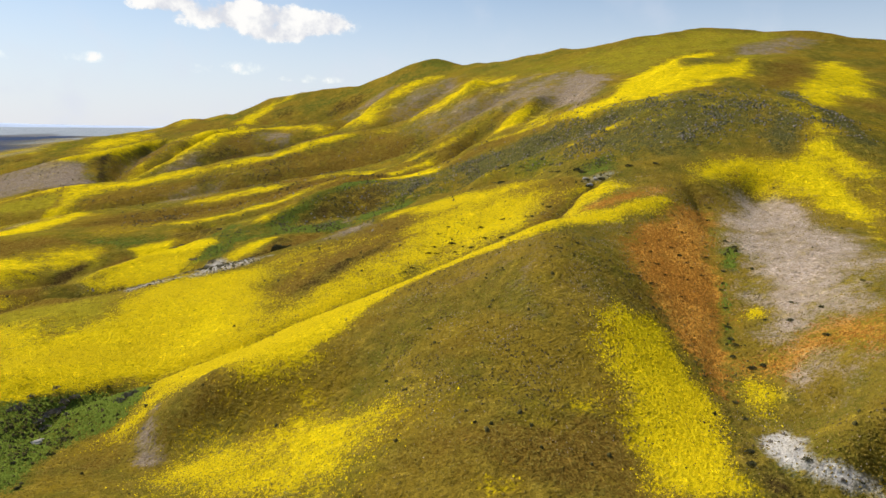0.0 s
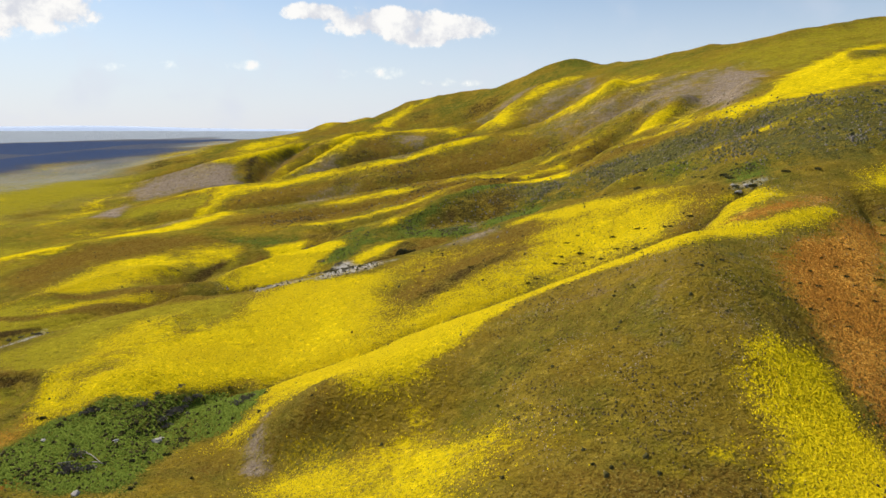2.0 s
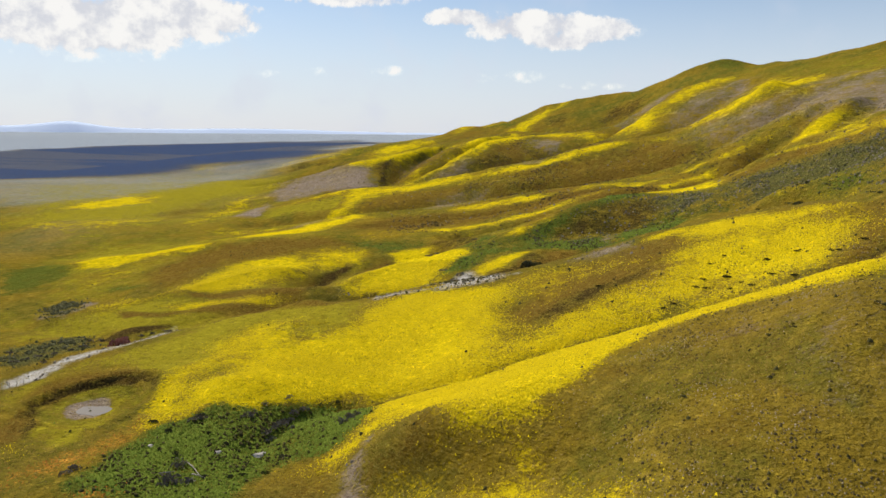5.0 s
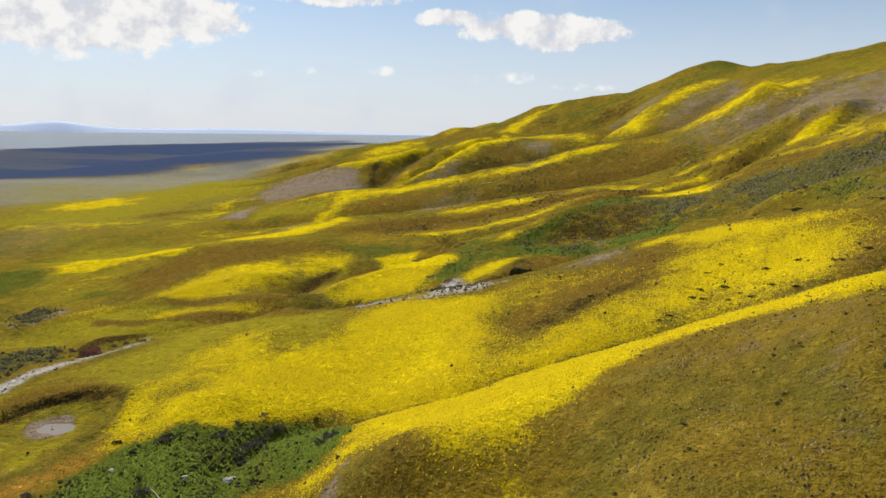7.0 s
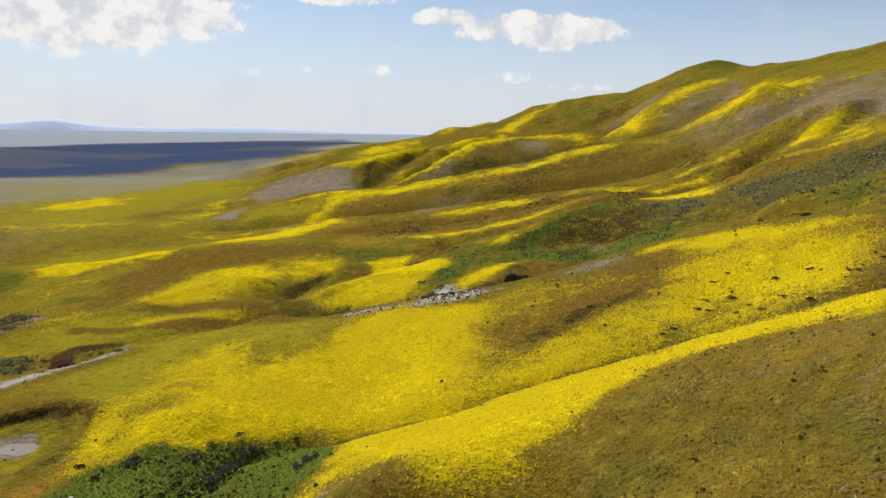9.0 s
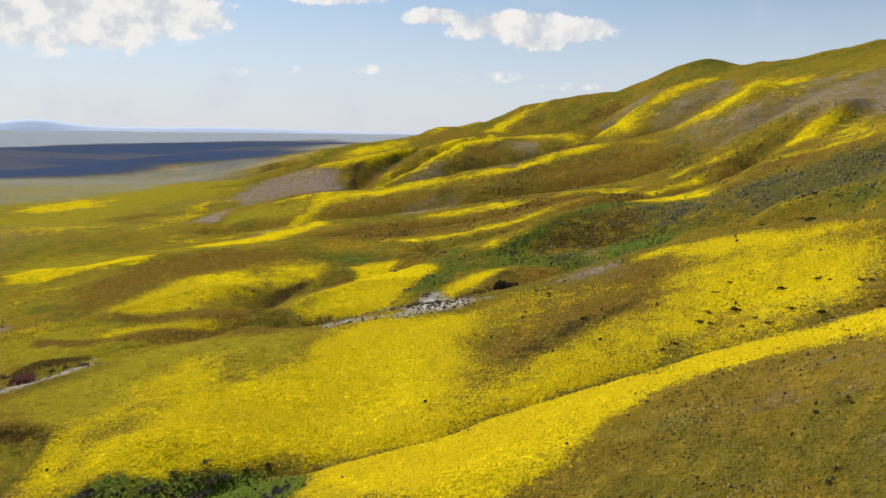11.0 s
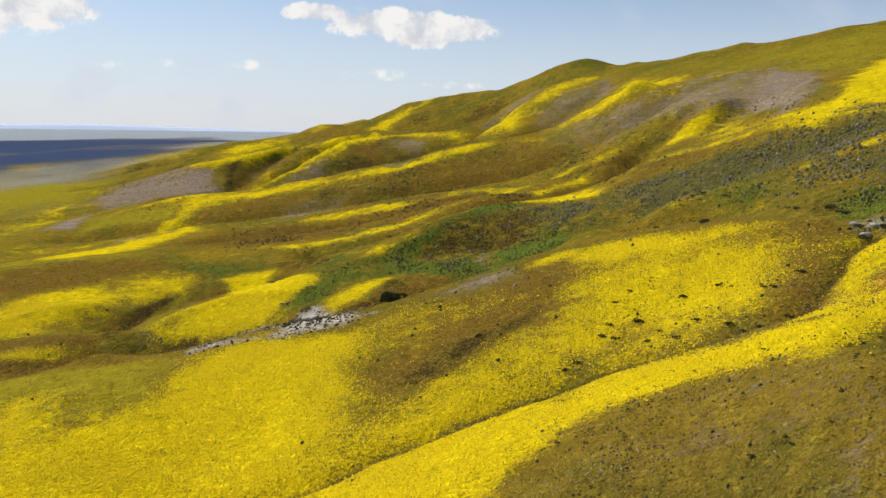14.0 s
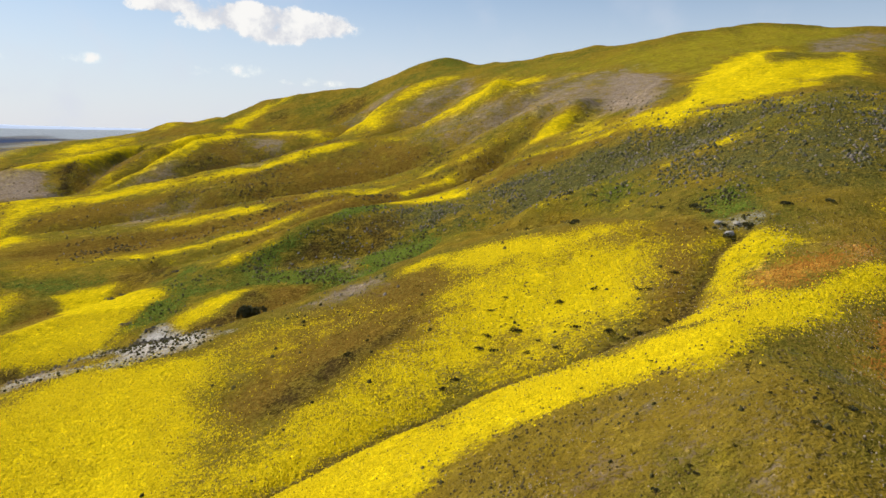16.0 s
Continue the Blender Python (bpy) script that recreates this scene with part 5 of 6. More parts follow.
    haze = maths(nodes, links, "ADD", haze, maths(nodes, links, "MULTIPLY", ranged(nodes, links, wisps, 0.48, 0.75), 0.18))
    haze = maths(nodes, links, "MULTIPLY", haze, ranged(nodes, links, maths(nodes, links, "MULTIPLY", split.outputs[1], -1.0), -24.0, -14.0))
    cover = maths(nodes, links, "MAXIMUM", body, haze, True)
    shade = ranged(nodes, links, lumps, 0.38, 0.60)
    white = mixed(nodes, links, shade, (0.72, 0.74, 0.80), (1.0, 0.99, 0.97))
    colour = mixed(nodes, links, body, (0.72, 0.76, 0.86), white)
    glow, clear, both = nodes.new("ShaderNodeEmission"), nodes.new("ShaderNodeBsdfTransparent"), nodes.new("ShaderNodeMixShader")
    links.new(colour, glow.inputs[0])
    glow.inputs[1].default_value = 0.95
    links.new(cover, both.inputs[0])
    links.new(clear.outputs[0], both.inputs[1])
    links.new(glow.outputs[0], both.inputs[2])
    links.new(both.outputs[0], nodes["Material Output"].inputs[0])
    data.materials.append(m)
    shell = tagged(new("backdrop", data), "pale hazy sky with white cumulus clouds", "sky", kind="structure")
    shell.visible_shadow = False
    return shell


sky_shell()


def far_range():
    """Low blue mountains beyond the plain, with distance haze put into their tone and glow."""
    bm = bmesh.new()
    rows = []
    for a in np.arange(-75, -5, 0.4):
        height = 16 + 9 * float(fractal(np.array([a * 9.0]), np.array([3.0]), 70, 21, 4)[0])
        height += 26 * math.exp(-(((a + 51.3) / 1.9) ** 2)) + 22 * math.exp(-(((a + 52.3) / 6.0) ** 2)) + 10 * math.exp(-(((a + 38) / 6) ** 2))
        height *= 1 - 0.8 * max(0.0, min(1.0, (a + 38) / 25))
        ring = []
        for r, k in ((4560, 0.0), (4640, 0.75), (4700, 1.0), (4790, 0.2)):
            x, y = -7 + r * math.sin(radians(a)), 40 + r * math.cos(radians(a))
            ring.append(bm.verts.new((x, y, 40 + k * (21 + height))))
        rows.append(ring)
    for p, q in zip(rows[:-1], rows[1:]):
        for k in range(3):
            bm.faces.new((p[k], q[k], q[k + 1], p[k + 1])).smooth = True
    data = bpy.data.meshes.new("mountains")
    bm.to_mesh(data)
    bm.free()
    m, nodes, links, shader = material("far_mountains")
    place = nodes.new("ShaderNodeTexCoord").outputs["Object"]
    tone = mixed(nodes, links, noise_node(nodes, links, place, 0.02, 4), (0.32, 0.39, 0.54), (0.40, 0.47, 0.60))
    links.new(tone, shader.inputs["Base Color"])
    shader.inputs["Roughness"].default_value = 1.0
    # faint glow of its own tone stands in for haze
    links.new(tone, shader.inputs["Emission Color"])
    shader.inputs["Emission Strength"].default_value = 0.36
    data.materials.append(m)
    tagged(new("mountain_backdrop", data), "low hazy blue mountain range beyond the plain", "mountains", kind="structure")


far_range()

# ---- things ----

def leaf_material(name, dark, light, rough=0.8):
    m, nodes, links, shader = material(name)
    chance = nodes.new("ShaderNodeNewGeometry").outputs["Random Per Island"]
    place = nodes.new("ShaderNodeTexCoord").outputs["Object"]
    spread = maths(nodes, links, "ADD", maths(nodes, links, "MULTIPLY", chance, 0.6), maths(nodes, links, "MULTIPLY", noise_node(nodes, links, place, 2.5), 0.4))
    links.new(mixed(nodes, links, spread, dark, light), shader.inputs["Base Color"])
    shader.inputs["Roughness"].default_value = rough
    shader.inputs["Specular IOR Level"].default_value = 0.03
    return m


SAGE = leaf_material("sage_leaves", (0.062, 0.064, 0.022), (0.175, 0.158, 0.075))
DARK = leaf_material("dark_leaves", (0.035, 0.034, 0.010), (0.115, 0.098, 0.034))
GREY = leaf_material("grey_twigs", (0.13, 0.105, 0.080), (0.30, 0.26, 0.21))
RED = leaf_material("red_twigs", (0.24, 0.09, 0.075), (0.48, 0.24, 0.20))
BARK = leaf_material("bark", (0.07, 0.05, 0.035), (0.15, 0.12, 0.09))


def mesh_of(name, verts, faces, mat, flat=True):
    data = bpy.data.meshes.new(name)
    data.from_pydata([tuple(v) for v in verts], [], [tuple(f) for f in faces])
    data.materials.append(mat)
    if not flat:
        data.polygons.foreach_set("use_smooth", np.ones(len(data.polygons), bool))
    data.update()
    return data


def crown_mesh(name, seed, mat, sprays, tall=0.8, spread=1.0, gap=0.3):
    """Many small bent leaf sprays over an uneven dome of radius about 1."""
    r = np.random.default_rng(seed)
    lumps = [(r.normal(0, 0.5 * spread, 2), r.uniform(0.35, 0.7)) for _ in range(6)]
    verts, faces = [], []
    while len(faces) < sprays * 2:
        (cx, cy), size = lumps[r.integers(len(lumps))]
        d = r.normal(0, 1, 3)
        d /= np.linalg.norm(d)
        d[2] = abs(d[2])
        p = np.array([cx, cy, 0.12 * tall]) + d * size * np.array([1, 1, tall]) * r.uniform(1 - gap, 1.05)
        side = np.cross(d, r.normal(0, 1, 3))
        side *= r.uniform(0.08, 0.15) / max(np.linalg.norm(side), 1e-6)
        up = d * r.uniform(0.10, 0.24) + np.array([0, 0, 0.06])
        k = len(verts)
        verts += [p - side, p + side, p + up * 0.6 + side * 1.2, p + up]
        faces += [(k, k + 1, k + 2), (k, k + 2, k + 3)]
    return mesh_of(name, verts, faces, mat)


def stems_mesh(name, seed, mat, count=6, height=0.7):
    """Thin crooked stems that fan out from the root."""
    r = np.random.default_rng(seed)
    verts, faces = [], []
    for _ in range(count):
        a, lean = r.uniform(0, 2 * math.pi), r.uniform(0.2, 0.8)
        tip = np.array([math.cos(a) * lean, math.sin(a) * lean, height * r.uniform(0.7, 1.1)])
        knee = tip * 0.5 + np.array([r.normal(0, 0.06), r.normal(0, 0.06), 0.05])
        k = len(verts)
        for p, w in ((np.array([0, 0, -0.15]), 0.05), (knee, 0.035), (tip, 0.012)):
            for c in range(3):
                q = 2.1 * c + a
                verts.append(p + w * np.array([math.cos(q), math.sin(q), 0]))
        for s in (0, 3):
            for c in range(3):
                n = (c + 1) % 3
                faces.append((k + s + c, k + s + n, k + s + 3 + n, k + s + 3 + c))
    return mesh_of(name, verts, faces, mat)


def shrub(name, seed, leaves, label, category, group, tall=0.8, sprays=150, gap=0.3):
    root = tagged(new(name), label, category, group)
    new("foliage", crown_mesh("foliage", seed, leaves, sprays, tall, 1.0, gap)).parent = root
    new("stems", stems_mesh("stems", seed + 50, BARK, 6, 0.75 * tall)).parent = root
    return root


def placed(x, y, size, turn, sink=0.06):
    return Matrix.LocRotScale((x, y, ground_at(x, y) - sink * size), Euler((0, 0, turn)), (size, size, size))


def plant_all(kinds, places, low, high, seed):
    """Copies of a few shrubs at given plan places."""
    r = random.Random(seed)
    for x, y in places:
        m = placed(x, y, r.uniform(low, high), r.uniform(0, 6.28))
        ob = copy_thing(r.choice(kinds), m)
        ob.matrix_basis = m


def model(*args, **more):
    """A first shrub of a kind, which stands among the rest behind the start of the flight."""
    ob = shrub(*args, **more)
    PARKED.append(ob)
    return ob


PARKED = []
sage = [model("sagebrush", k, SAGE, "rounded grey-green sagebrush on a dry grassy slope", "shrub", "sagebrush on the slopes", 0.7) for k in (1, 2, 3)]
dark = [model("dark_shrub", k, DARK, "small dark green shrub among yellow flowers", "shrub", "dark shrubs on the hillside", 0.62) for k in (11, 12, 13)]
twigs = [model("dry_shrub", k, GREY, "leafless grey twiggy shrub beside the sandy wash", "shrub", "dry shrubs by the wash", 0.72, 170, 0.5) for k in (21, 22, 23)]

# on the near spur
plant_all(dark, [(7.9, 162.4), (15.7, 154.4), (17.6, 154.8), (20.5, 155.1), (14.5, 148.5), (14.6, 145.8), (18.8, 145.2), (21.4, 147.7), (14.9, 140.7), (9.4, 138.8), (0.9, 142.4), (4.8, 138.8), (13.8, 135.4)], 0.17, 0.30, 1)
plant_all(sage, [(21.2, 143.4), (6.1, 139.9), (2.6, 139.9), (3, 128), (-8, 125), (-11, 109), (-15, 116)], 0.35, 0.55, 2)
plant_all(dark, [(20.8, 156.7), (16.2, 155.4), (21.3, 144.0), (8.5, 165.4), (-10.1, 152.3), (-0.0, 165.2), (28.7, 163.9), (5.9, 141.1), (9.7, 140.8), (16.5, 140.9), (19.9, 137.9)], 0.2, 0.4, 12)
# on the face of the middle spur
plant_all(dark, [(-6.0, 203.7), (-5.2, 203.2), (-2.2, 196.2), (-4.4, 192.2), (10.1, 187.5), (12.5, 188.4), (7.9, 190.1), (17.4, 202.5), (-7.0, 215.7), (-9.8, 211.8), (-10.9, 203.5), (-9.7, 197.4), (2.8, 210.2), (22.6, 205.4), (17.4, 190.8), (16.0, 204.6), (9.2, 211.5), (-16, 190), (-18, 188), (-36, 202)], 0.55, 0.95, 3)
# in the rust-coloured bowl and along its gully
plant_all(dark, [(51.1, 178.5), (51.9, 176.1), (40.4, 160.7), (36.6, 152.4), (40.3, 154.5), (46.5, 166.3), (47.6, 162.8), (53.3, 171.5), (54.5, 165.9), (46.4, 151.7), (33.5, 141.8), (35.8, 141.2), (67.0, 201.7), (63.7, 193.4), (48.9, 160.3), (50.7, 155.5), (41.0, 150.1), (40.1, 164.9), (42.3, 141.4), (44.5, 168.9), (48.9, 158.2), (36.9, 168.7)], 0.4, 0.75, 4)
plant_all(sage, [(62.4, 174.8), (63.5, 171.1), (58.8, 161.2), (56.7, 158.7), (53.4, 150.4), (51.5, 142.5), (49.4, 134.8), (48.3, 129.8), (48.6, 127.6), (46.9, 124.0), (48.8, 119.9), (50.8, 120.2), (63.2, 138.7), (65.9, 133.0), (62.2, 122.5), (76.4, 138.7), (60.2, 132.4), (56.5, 135.1), (42.8, 111.6), (42.6, 106.3), (45.4, 91.8), (39.4, 95.7), (38.3, 92.9), (51.2, 88.6)], 0.45, 0.8, 5)
# on the green valley floor
plant_all(twigs, [(-89.8, 137.7), (-89.6, 139.1), (-90.0, 141.3), (-89.7, 142.8), (-89.4, 144.2), (-89.6, 146.5), (-89.3, 148.0), (-95.0, 137.5), (-95.0, 136.2), (-102.4, 131.1), (-103.1, 130.5), (-74.0, 143.5), (-74.5, 142.1), (-73.9, 144.7), (-93.4, 114.9), (-91.6, 109.7), (-89.7, 108.8), (-91.1, 111.5), (-87.6, 110.8), (-89.1, 134.5), (-87.8, 134.2), (-107.3, 104.0)], 0.9, 1.5, 6)
plant_all(sage, [(-102.6, 132.0), (-87.4, 132.8), (-79.0, 126.8), (-86.3, 113.9), (-82.3, 116.0), (-81.2, 117.8), (-111.3, 126.5), (-104.8, 124.5), (-87.5, 152.0), (-85.3, 155.7)], 0.7, 1.2, 7)
# along the wash
plant_all(twigs, [(-102.6, 256.0), (-93.8, 251.3), (-86, 238), (-84, 236), (-89.4, 239), (-92, 240), (-78.2, 241), (-70, 246), (-112, 238), (-118, 234), (-99.7, 242), (-95.1, 243), (-85.8, 242), (-80, 245), (-122.3, 286.5), (-120.8, 290.8), (-109.2, 304.4), (-103, 237.5), (-97.5, 238.2), (-94, 241.5), (-91, 237.6), (-87.5, 244), (-83, 240), (-81.5, 243.5), (-76, 243), (-74.5, 247), (-106, 239)], 0.9, 1.5, 8)
plant_all(twigs, [(-181.3, 146.3), (-180.6, 149.1), (-179.9, 152.0), (-177.3, 155.2), (-175.8, 159.6), (-175.6, 163.2), (-174.5, 177.6), (-172.9, 181.6), (-171.6, 185.0), (-169.2, 188.5), (-181.3, 170.0), (-181.7, 174.4), (-191.0, 151.7), (-173.3, 148.6), (-186.7, 164.7)], 0.7, 1.1, 9)
# at the head of the gullies
plant_all(sage, [(9.4, 244), (11.4, 283.3), (10.3, 246), (0.1, 255), (14.4, 282.2), (19.5, 275.1), (29.4, 243.2), (35.6, 220.4), (35.7, 217.0), (39.3, 218.6), (56.8, 222.3), (34.8, 236.2), (35.5, 230.6), (48.8, 224.0)], 0.8, 1.5, 10)
for ob, (x, y) in zip(PARKED, ((-78, 120), (-97, 118), (-92, 126), (-12, 199), (0, 190), (4, 197), (-93, 148), (-86, 140), (-95, 142))):
    ob.matrix_basis = placed(x, y, 0.8, x)

# two large bushes that stand alone
bush = shrub("bush", 31, SAGE, "large round grey-green bush at the foot of a green spur", "bush", "", 0.85, 520, 0.2)
bush.matrix_basis = placed(-68.0, 252.5, 3.1, 0.4)
tamarisk = shrub("tamarisk", 32, RED, "reddish bare-twigged tamarisk bush on the sandy wash", "bush", "", 1.15, 520, 0.55)
tamarisk.matrix_basis = placed(-171.0, 171.0, 2.7, 1.2)


# ---- stones, logs and posts ----
def stone_mesh(name, seed, mat):
    r = np.random.default_rng(seed)
    bm = bmesh.new()
    bmesh.ops.create_icosphere(bm, subdivisions=2, radius=1)
    for v in bm.verts:
        n = noise.noise(v.co * 1.3 + Vector((seed, 0, 0)))
        v.co = Vector((v.co.x * 1.2, v.co.y * 0.85, v.co.z * 0.55)) * (1 + 0.45 * n)
    data = bpy.data.meshes.new(name)
    bm.to_mesh(data)
    bm.free()
    data.materials.append(mat)
    return data


STONE = leaf_material("pale_stone", (0.26, 0.23, 0.19), (0.44, 0.40, 0.35), 0.9)
WOOD = leaf_material("bleached_wood", (0.26, 0.22, 0.17), (0.46, 0.41, 0.34), 0.85)
for k, (x, y, s) in enumerate(((-83.9, 125.8, 0.9), (-90.9, 122.6, 0.6), (-103.1, 118.0, 0.6), (-84.0, 127.0, 0.6), (-82.5, 101.8, 0.8), (36, 218, 0.9), (38, 220, 0.8), (35, 222, 0.7))):
    rock = tagged(new("boulder", stone_mesh("boulder", k, STONE)), "pale weathered boulder lying in the grass", "rock", "boulders")
    rock.matrix_basis = Matrix.LocRotScale((x, y, ground_at(x, y) + 0.12 * s), Euler((0, 0, k * 1.3)), (s, s, s))


def log_mesh(seed, length):
    r = np.random.default_rng(seed)
    verts, faces = [], []
    for j in range(7):
        t = j / 6
        w = 0.14 * (1 - 0.6 * t)
        mid = np.array([t * length, 0.12 * math.sin(4 * t + seed), 0.13 + 0.1 * math.sin(3 * t)])
        for c in range(7):
            q = 2 * math.pi * c / 7
            verts.append(mid + w * (1 + 0.15 * r.normal()) * np.array([0, math.cos(q), math.sin(q)]))
    for j in range(6):
        for c in range(7):
            n = (c + 1) % 7
            faces.append((7 * j + c, 7 * j + n, 7 * j + 7 + n, 7 * j + 7 + c))
    faces += [tuple(range(6, -1, -1)), tuple(range(42, 49))]
    return mesh_of("log", verts, faces, WOOD)


for k, (x, y, turn, length) in enumerate(((-93.0, 116.7, -27, 6.5), (-89.0, 113.6, 2, 3.1), (-93.5, 110.6, 45, 2.7))):
    log = tagged(new("log", log_mesh(k, length)), "bleached fallen log on the green valley floor", "log", "fallen logs")
    log.matrix_basis = Matrix.LocRotScale((x, y, ground_at(x, y) + 0.05), Euler((0, 0, radians(turn))), None)


def post_mesh():
    bm = bmesh.new()
    bmesh.ops.create_cone(bm, cap_ends=True, segments=8, radius1=0.09, radius2=0.07, depth=1.5, matrix=Matrix.Translation((0, 0, 0.55)))
    bmesh.ops.create_cone(bm, cap_ends=True, segments=8, radius1=0.07, radius2=0.02, depth=0.05, matrix=Matrix.Translation((0, 0, 1.325)))
    data = bpy.data.meshes.new("fence_post")
    bm.to_mesh(data)
    bm.free()
    data.materials.append(WOOD)
    return data


post_data = post_mesh()
for x, y in ((-163.9, 130.6), (-163.2, 132.0), (-162.5, 133.4), (-161.9, 134.8), (-165.2, 133.0)):
    post = tagged(new("fence_post", post_data), "weathered wooden post beside the sandy wash", "post", "posts by the wash")
    post.matrix_basis = Matrix.LocRotScale((x, y, ground_at(x, y)), Euler((0.06 * math.sin(9 * x), 0.05, x)), None)

# ---- pond water ----
ring = []
for k in range(40):
    q = 2 * math.pi * k / 40
    r = 3.9 * (1 + 0.18 * math.sin(2 * q + 0.6) + 0.07 * math.sin(5 * q))
    ring.append((POND[0] + 0.6 + r * math.cos(q), POND[1] - 0.4 + 0.8 * r * math.sin(q), -0.78))
m, nodes, links, shader = material("pond_water")
shader.inputs["Base Color"].default_value = (0.15, 0.125, 0.10, 1)
shader.inputs["Roughness"].default_value = 0.55
shader.inputs["Specular IOR Level"].default_value = 0.25
ripple = nodes.new("ShaderNodeBump")
ripple.inputs["Strength"].default_value, ripple.inputs["Distance"].default_value = 0.15, 0.02
links.new(noise_node(nodes, links, nodes.new("ShaderNodeTexCoord").outputs["Object"], 3.0), ripple.inputs["Height"])
links.new(ripple.outputs[0], shader.inputs["Normal"])
tagged(new("water", mesh_of("water", ring, [tuple(range(40))], m)), "shallow murky water in the stock pond", "water", kind="structure")


# ---- stuff: tufts, low scrub and gravel ----
GAP_X, GAP_Y = np.interp(vx, xs[1:], np.diff(xs)), np.interp(vy, ys[1:], np.diff(ys))


def scatter(name, label, category, weight, count, sizes, mat, seed, shape):
    """One mesh of many small clumps, spread over the ground by weight."""
    r = np.random.default_rng(seed)
    chance = weight / weight.sum()
    k = r.choice(len(vx), count, p=chance)
    cx, cy = vx[k] + 0.6 * GAP_X[k] * r.uniform(-1, 1, count), vy[k] + 0.6 * GAP_Y[k] * r.uniform(-1, 1, count)
    cz = ground(cx, cy)
    size = r.uniform(*sizes, count) * (0.75 + 0.5 * r.random(count))
    sides, rings = shape
    verts, faces, per = [], [], 1 + sides * rings
    turn = r.uniform(0, 6.28, count)
    for j in range(rings):
        for c in range(sides):
            q = turn + 2 * math.pi * c / sides + 0.4 * j
            out = size * (0.55 if j == 0 and rings > 1 else 0.5) * r.uniform(0.6, 1.25, count) * (1.0 - 0.25 * j)
            up = size * (-0.12 + 0.36 * j + 0.08 * r.normal(0, 1, count) * (j > 0))
            verts.append(np.stack([cx + out * np.cos(q), cy + out * np.sin(q), cz + up], 1))
    lean = 0.2 * r.normal(0, 1, (2, count)) * size
    verts.append(np.stack([cx + lean[0], cy + lean[1], cz + size * r.uniform(0.35, 0.7, count)], 1))
    co = np.stack(verts, 1).reshape(-1, 3)
    base = np.arange(count) * per
    for j in range(rings):
        for c in range(sides):
            n = (c + 1) % sides
            if j == rings - 1:
                faces.append(np.stack([base + j * sides + c, base + j * sides + n, base + per - 1], 1))
            else:
                a, b = base + j * sides + c, base + j * sides + n
                faces.append(np.stack([a, b, b + sides], 1))
                faces.append(np.stack([a, b + sides, a + sides], 1))
    tri = np.stack(faces, 1).reshape(-1, 3).astype(np.int32)
    data = bpy.data.meshes.new(name)
    data.vertices.add(len(co))
    data.vertices.foreach_set("co", co.astype(np.float32).ravel())
    data.loops.add(tri.size)
    data.loops.foreach_set("vertex_index", tri.ravel())
    data.polygons.add(len(tri))
    data.polygons.foreach_set("loop_start", np.arange(0, tri.size, 3, dtype=np.int32))
    data.update(calc_edges=True)
    data.materials.append(mat)
    return tagged(new(name, data), label, category, kind="stuff")


FLOWERS = leaf_material("flower_heads", (0.44, 0.31, 0.006), (0.88, 0.68, 0.008))
STRAW = leaf_material("dry_grass", (0.100, 0.072, 0.010), (0.33, 0.235, 0.04))
RUST = leaf_material("rust_flowers", (0.20, 0.075, 0.012), (0.46, 0.21, 0.03))
HERBS = leaf_material("green_herbs", (0.080, 0.118, 0.012), (0.185, 0.235, 0.030))
BRUSH = leaf_material("brown_brush", (0.075, 0.055, 0.018), (0.17, 0.125, 0.05))
PALE_STRAW = leaf_material("pale_straw", (0.22, 0.165, 0.08), (0.42, 0.34, 0.22))
GRAVEL = leaf_material("gravel", (0.28, 0.25, 0.21), (0.54, 0.50, 0.44), 0.95)

close = ((vx > -215) & (vx < 95) & (vy > 84) & (vy < 262)).astype(float)
wider = ((vx > -255) & (vx < 105) & (vy > 84) & (vy < 335)).astype(float)
drift = 0.25 + smooth(-0.35, 0.5, fractal(vx, vy, 11, 61, 4))
bare = np.clip(1 - sum(COVER.values()), 0, 1)
scatter("wildflowers", "dense low yellow wildflowers over the slopes", "flowers", close * COVER["yellow"] ** 2 * drift, 190000, (0.15, 0.40), FLOWERS, 1, (4, 1))
scatter("dry_grass", "short dry olive grass tufts", "grass", close * (bare + 0.5 * COVER["brown"] + 0.3 * COVER["grey"] + 0.08 * COVER["yellow"]) * drift, 130000, (0.15, 0.38), STRAW, 2, (4, 1))
scatter("rust_flowers", "low rust-coloured plants in the bowl", "flowers", close * COVER["rust"] ** 2 * drift, 9000, (0.25, 0.55), RUST, 3, (4, 1))
scatter("green_herbs", "low green herbs and small shrubs on the valley floor", "plants", wider * smooth(0.5, 0.95, COVER["green"]) * drift, 22000, (0.3, 0.7), HERBS, 4, (5, 1))
dry = smooth(10.0, 16.0, np.hypot(vx - POND[0], vy - POND[1]))
clumps = smooth(0.0, 0.5, fractal(vx, vy, 7, 63, 3))
hill = ((vx > -140) & (vx < 150) & (vy > 235) & (vy < 345)).astype(float)
scatter("low_scrub", "scattered low dark scrub on the green slopes", "shrubs", wider * (0.6 * (vy > 200) * COVER["white"] + smooth(0.5, 0.95, COVER["green"]) * (0.2 + clumps) + 0.004 * bare + 0.01 * COVER["brown"] + 0.02 * COVER["grey"]), 2200, (0.4, 0.9), DARK, 5, (6, 2))
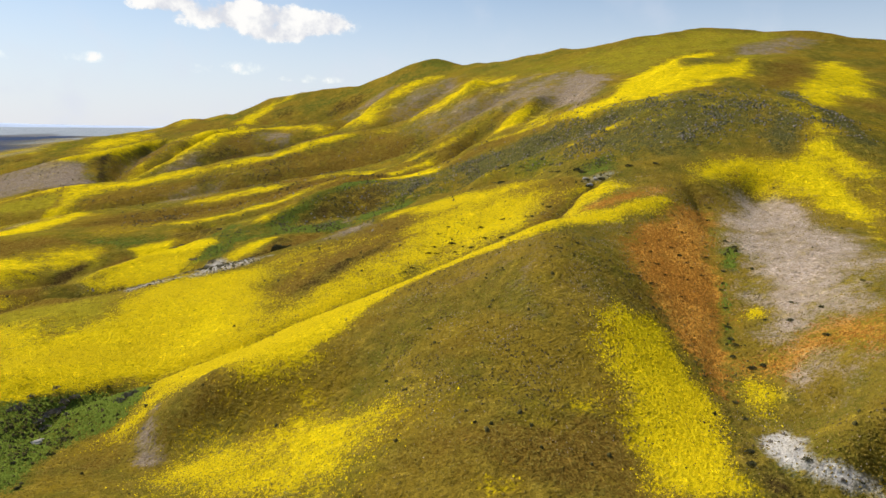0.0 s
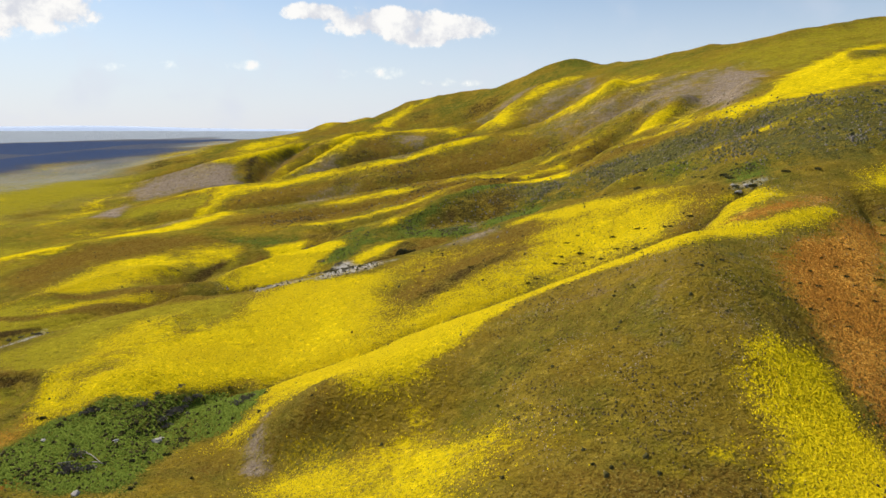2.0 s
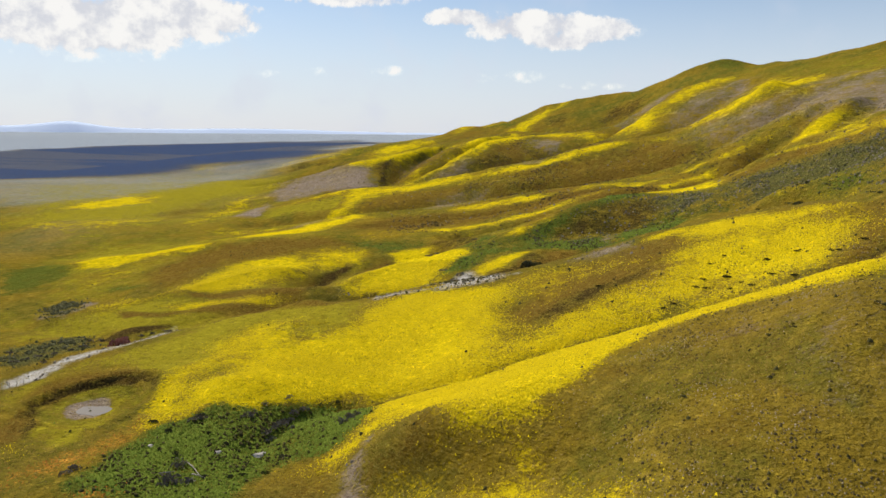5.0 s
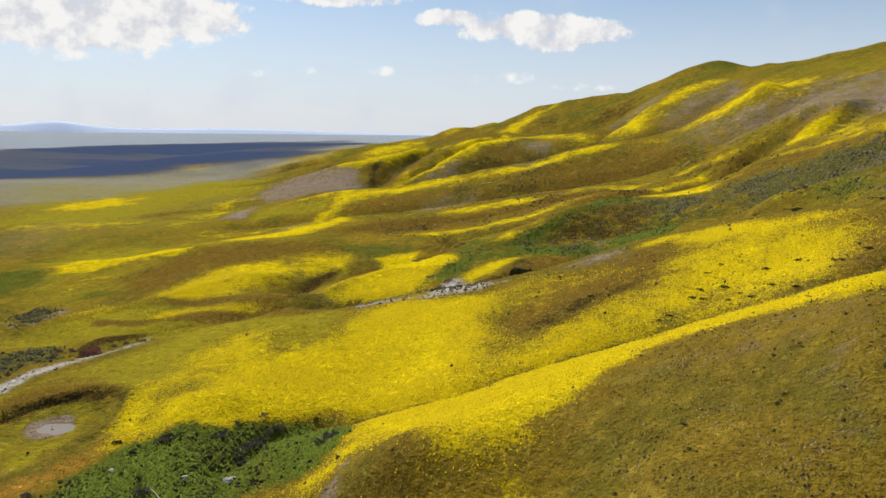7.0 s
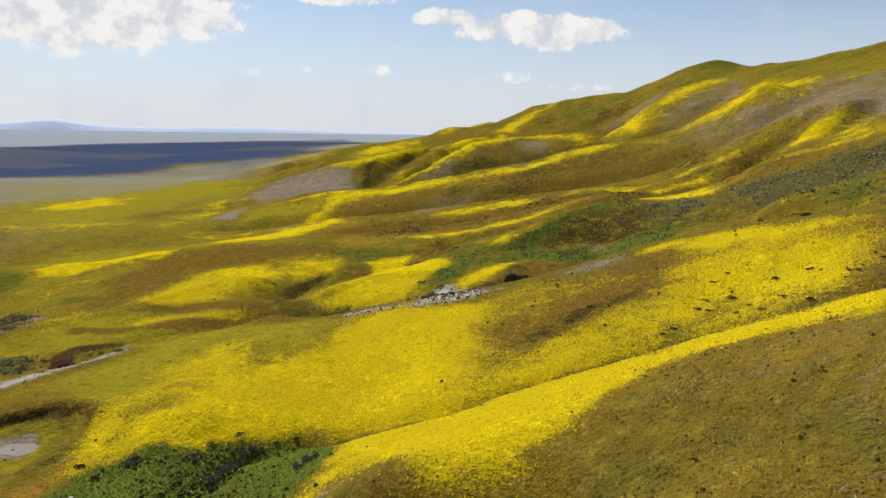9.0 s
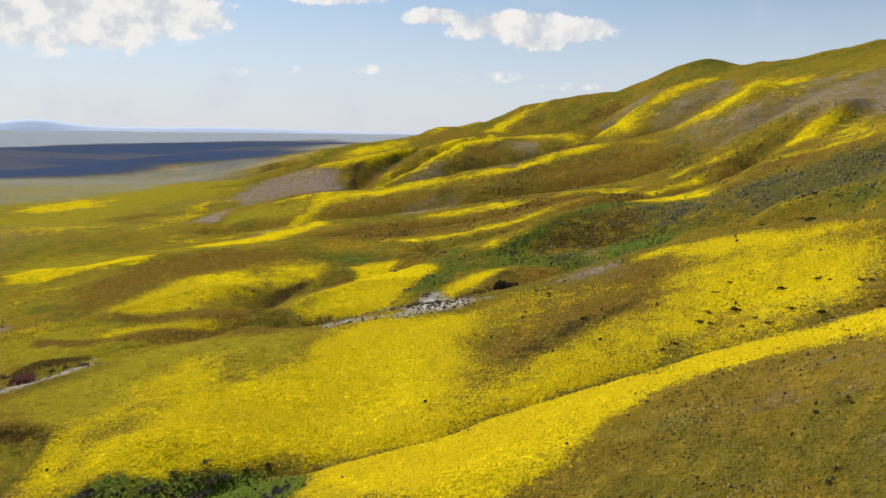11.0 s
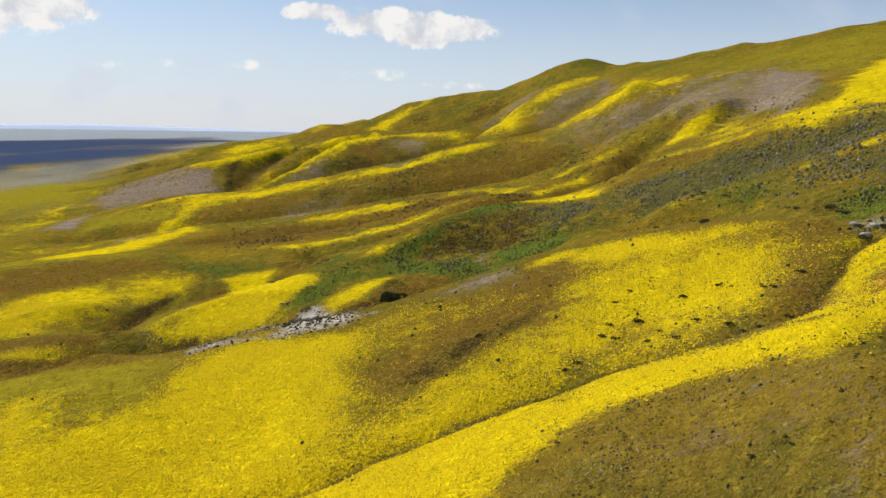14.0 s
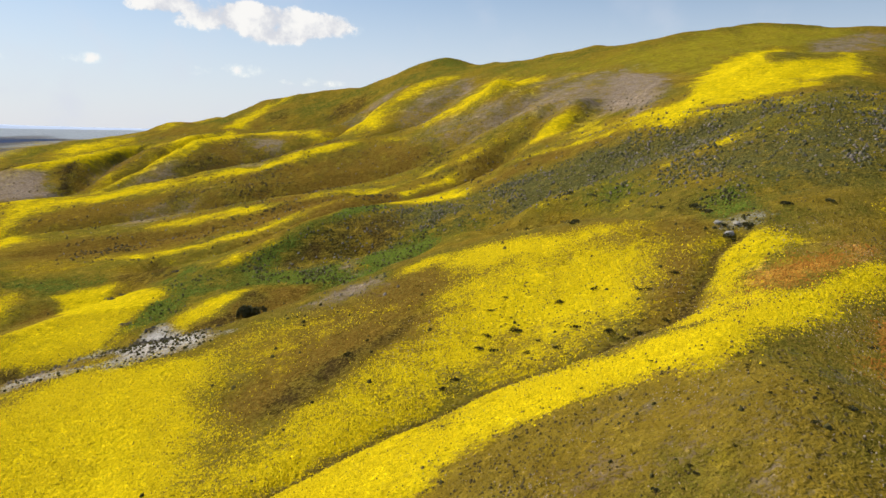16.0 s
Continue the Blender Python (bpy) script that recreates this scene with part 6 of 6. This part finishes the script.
scatter("grey_scrub", "grey-green scrub covering the upper slopes", "shrubs", (hill * (COVER["scrub"] + 0.35 * COVER["green"] ** 2) + 3.0 * (vx < -140) * wider * COVER["scrub"]) * (0.08 + clumps), 4200, (0.4, 1.0), SAGE, 6, (6, 2))
scatter("bleached_scrub", "pale dead brush among the scrub", "shrubs", hill * (COVER["scrub"] + 0.25 * COVER["grey"]) * (0.2 + clumps) + wider * (0.5 * COVER["grey"] * ((vx < -60) | (vy > 230)) * (0.1 + clumps) + 0.25 * COVER["white"]) * dry, 2200, (0.4, 0.9), GREY, 7, (6, 2))
scatter("gravel", "pale gravel and stones of the dry wash", "gravel", wider * dry * COVER["white"] ** 2, 3000, (0.10, 0.28), GRAVEL, 8, (5, 1))
slope = ((vx > -20) & (vx < 60) & (vy > 95) & (vy < 235)).astype(float)
scatter("small_shrubs", "small dark shrubs dotted over the dry slopes", "shrubs", slope * (bare + 0.3 * COVER["yellow"] + COVER["brown"]) * (0.1 + clumps), 3200, (0.18, 0.42), BRUSH, 9, (6, 2))
scatter("pale_tufts", "pale dead grass tufts and small stones", "grass", ((vx > -30) & (vx < 95) & (vy > 90) & (vy < 215)) * (bare + COVER["grey"] + 0.6 * COVER["brown"]) * (0.08 + smooth(0.0, 0.5, fractal(vx, vy, 9, 66, 3))), 6000, (0.12, 0.30), PALE_STRAW, 12, (4, 1))
hills = ((vx > -420) & (vx < 200) & (vy > 335) & (vy < 760) & (vz > 12) & (vz < 82)).astype(float) * (1 - 0.9 * COVER["yellow"]) * GAP_X * GAP_Y
tufty = smooth(0.05, 0.5, fractal(vx, vy, 32, 64, 4))
scatter("hill_brush", "brown and dark brush scattered over the far hills", "shrubs", hills * (0.015 + 0.4 * tufty * COVER["brown"] + 0.35 * COVER["dark"]), 5200, (0.5, 1.3), BRUSH, 10, (6, 2))
scatter("pale_brush", "pale dry brush on the far slopes", "shrubs", hills * (0.02 + COVER["grey"] + 0.3 * COVER["brown"]), 1200, (0.5, 1.1), GREY, 11, (6, 2))
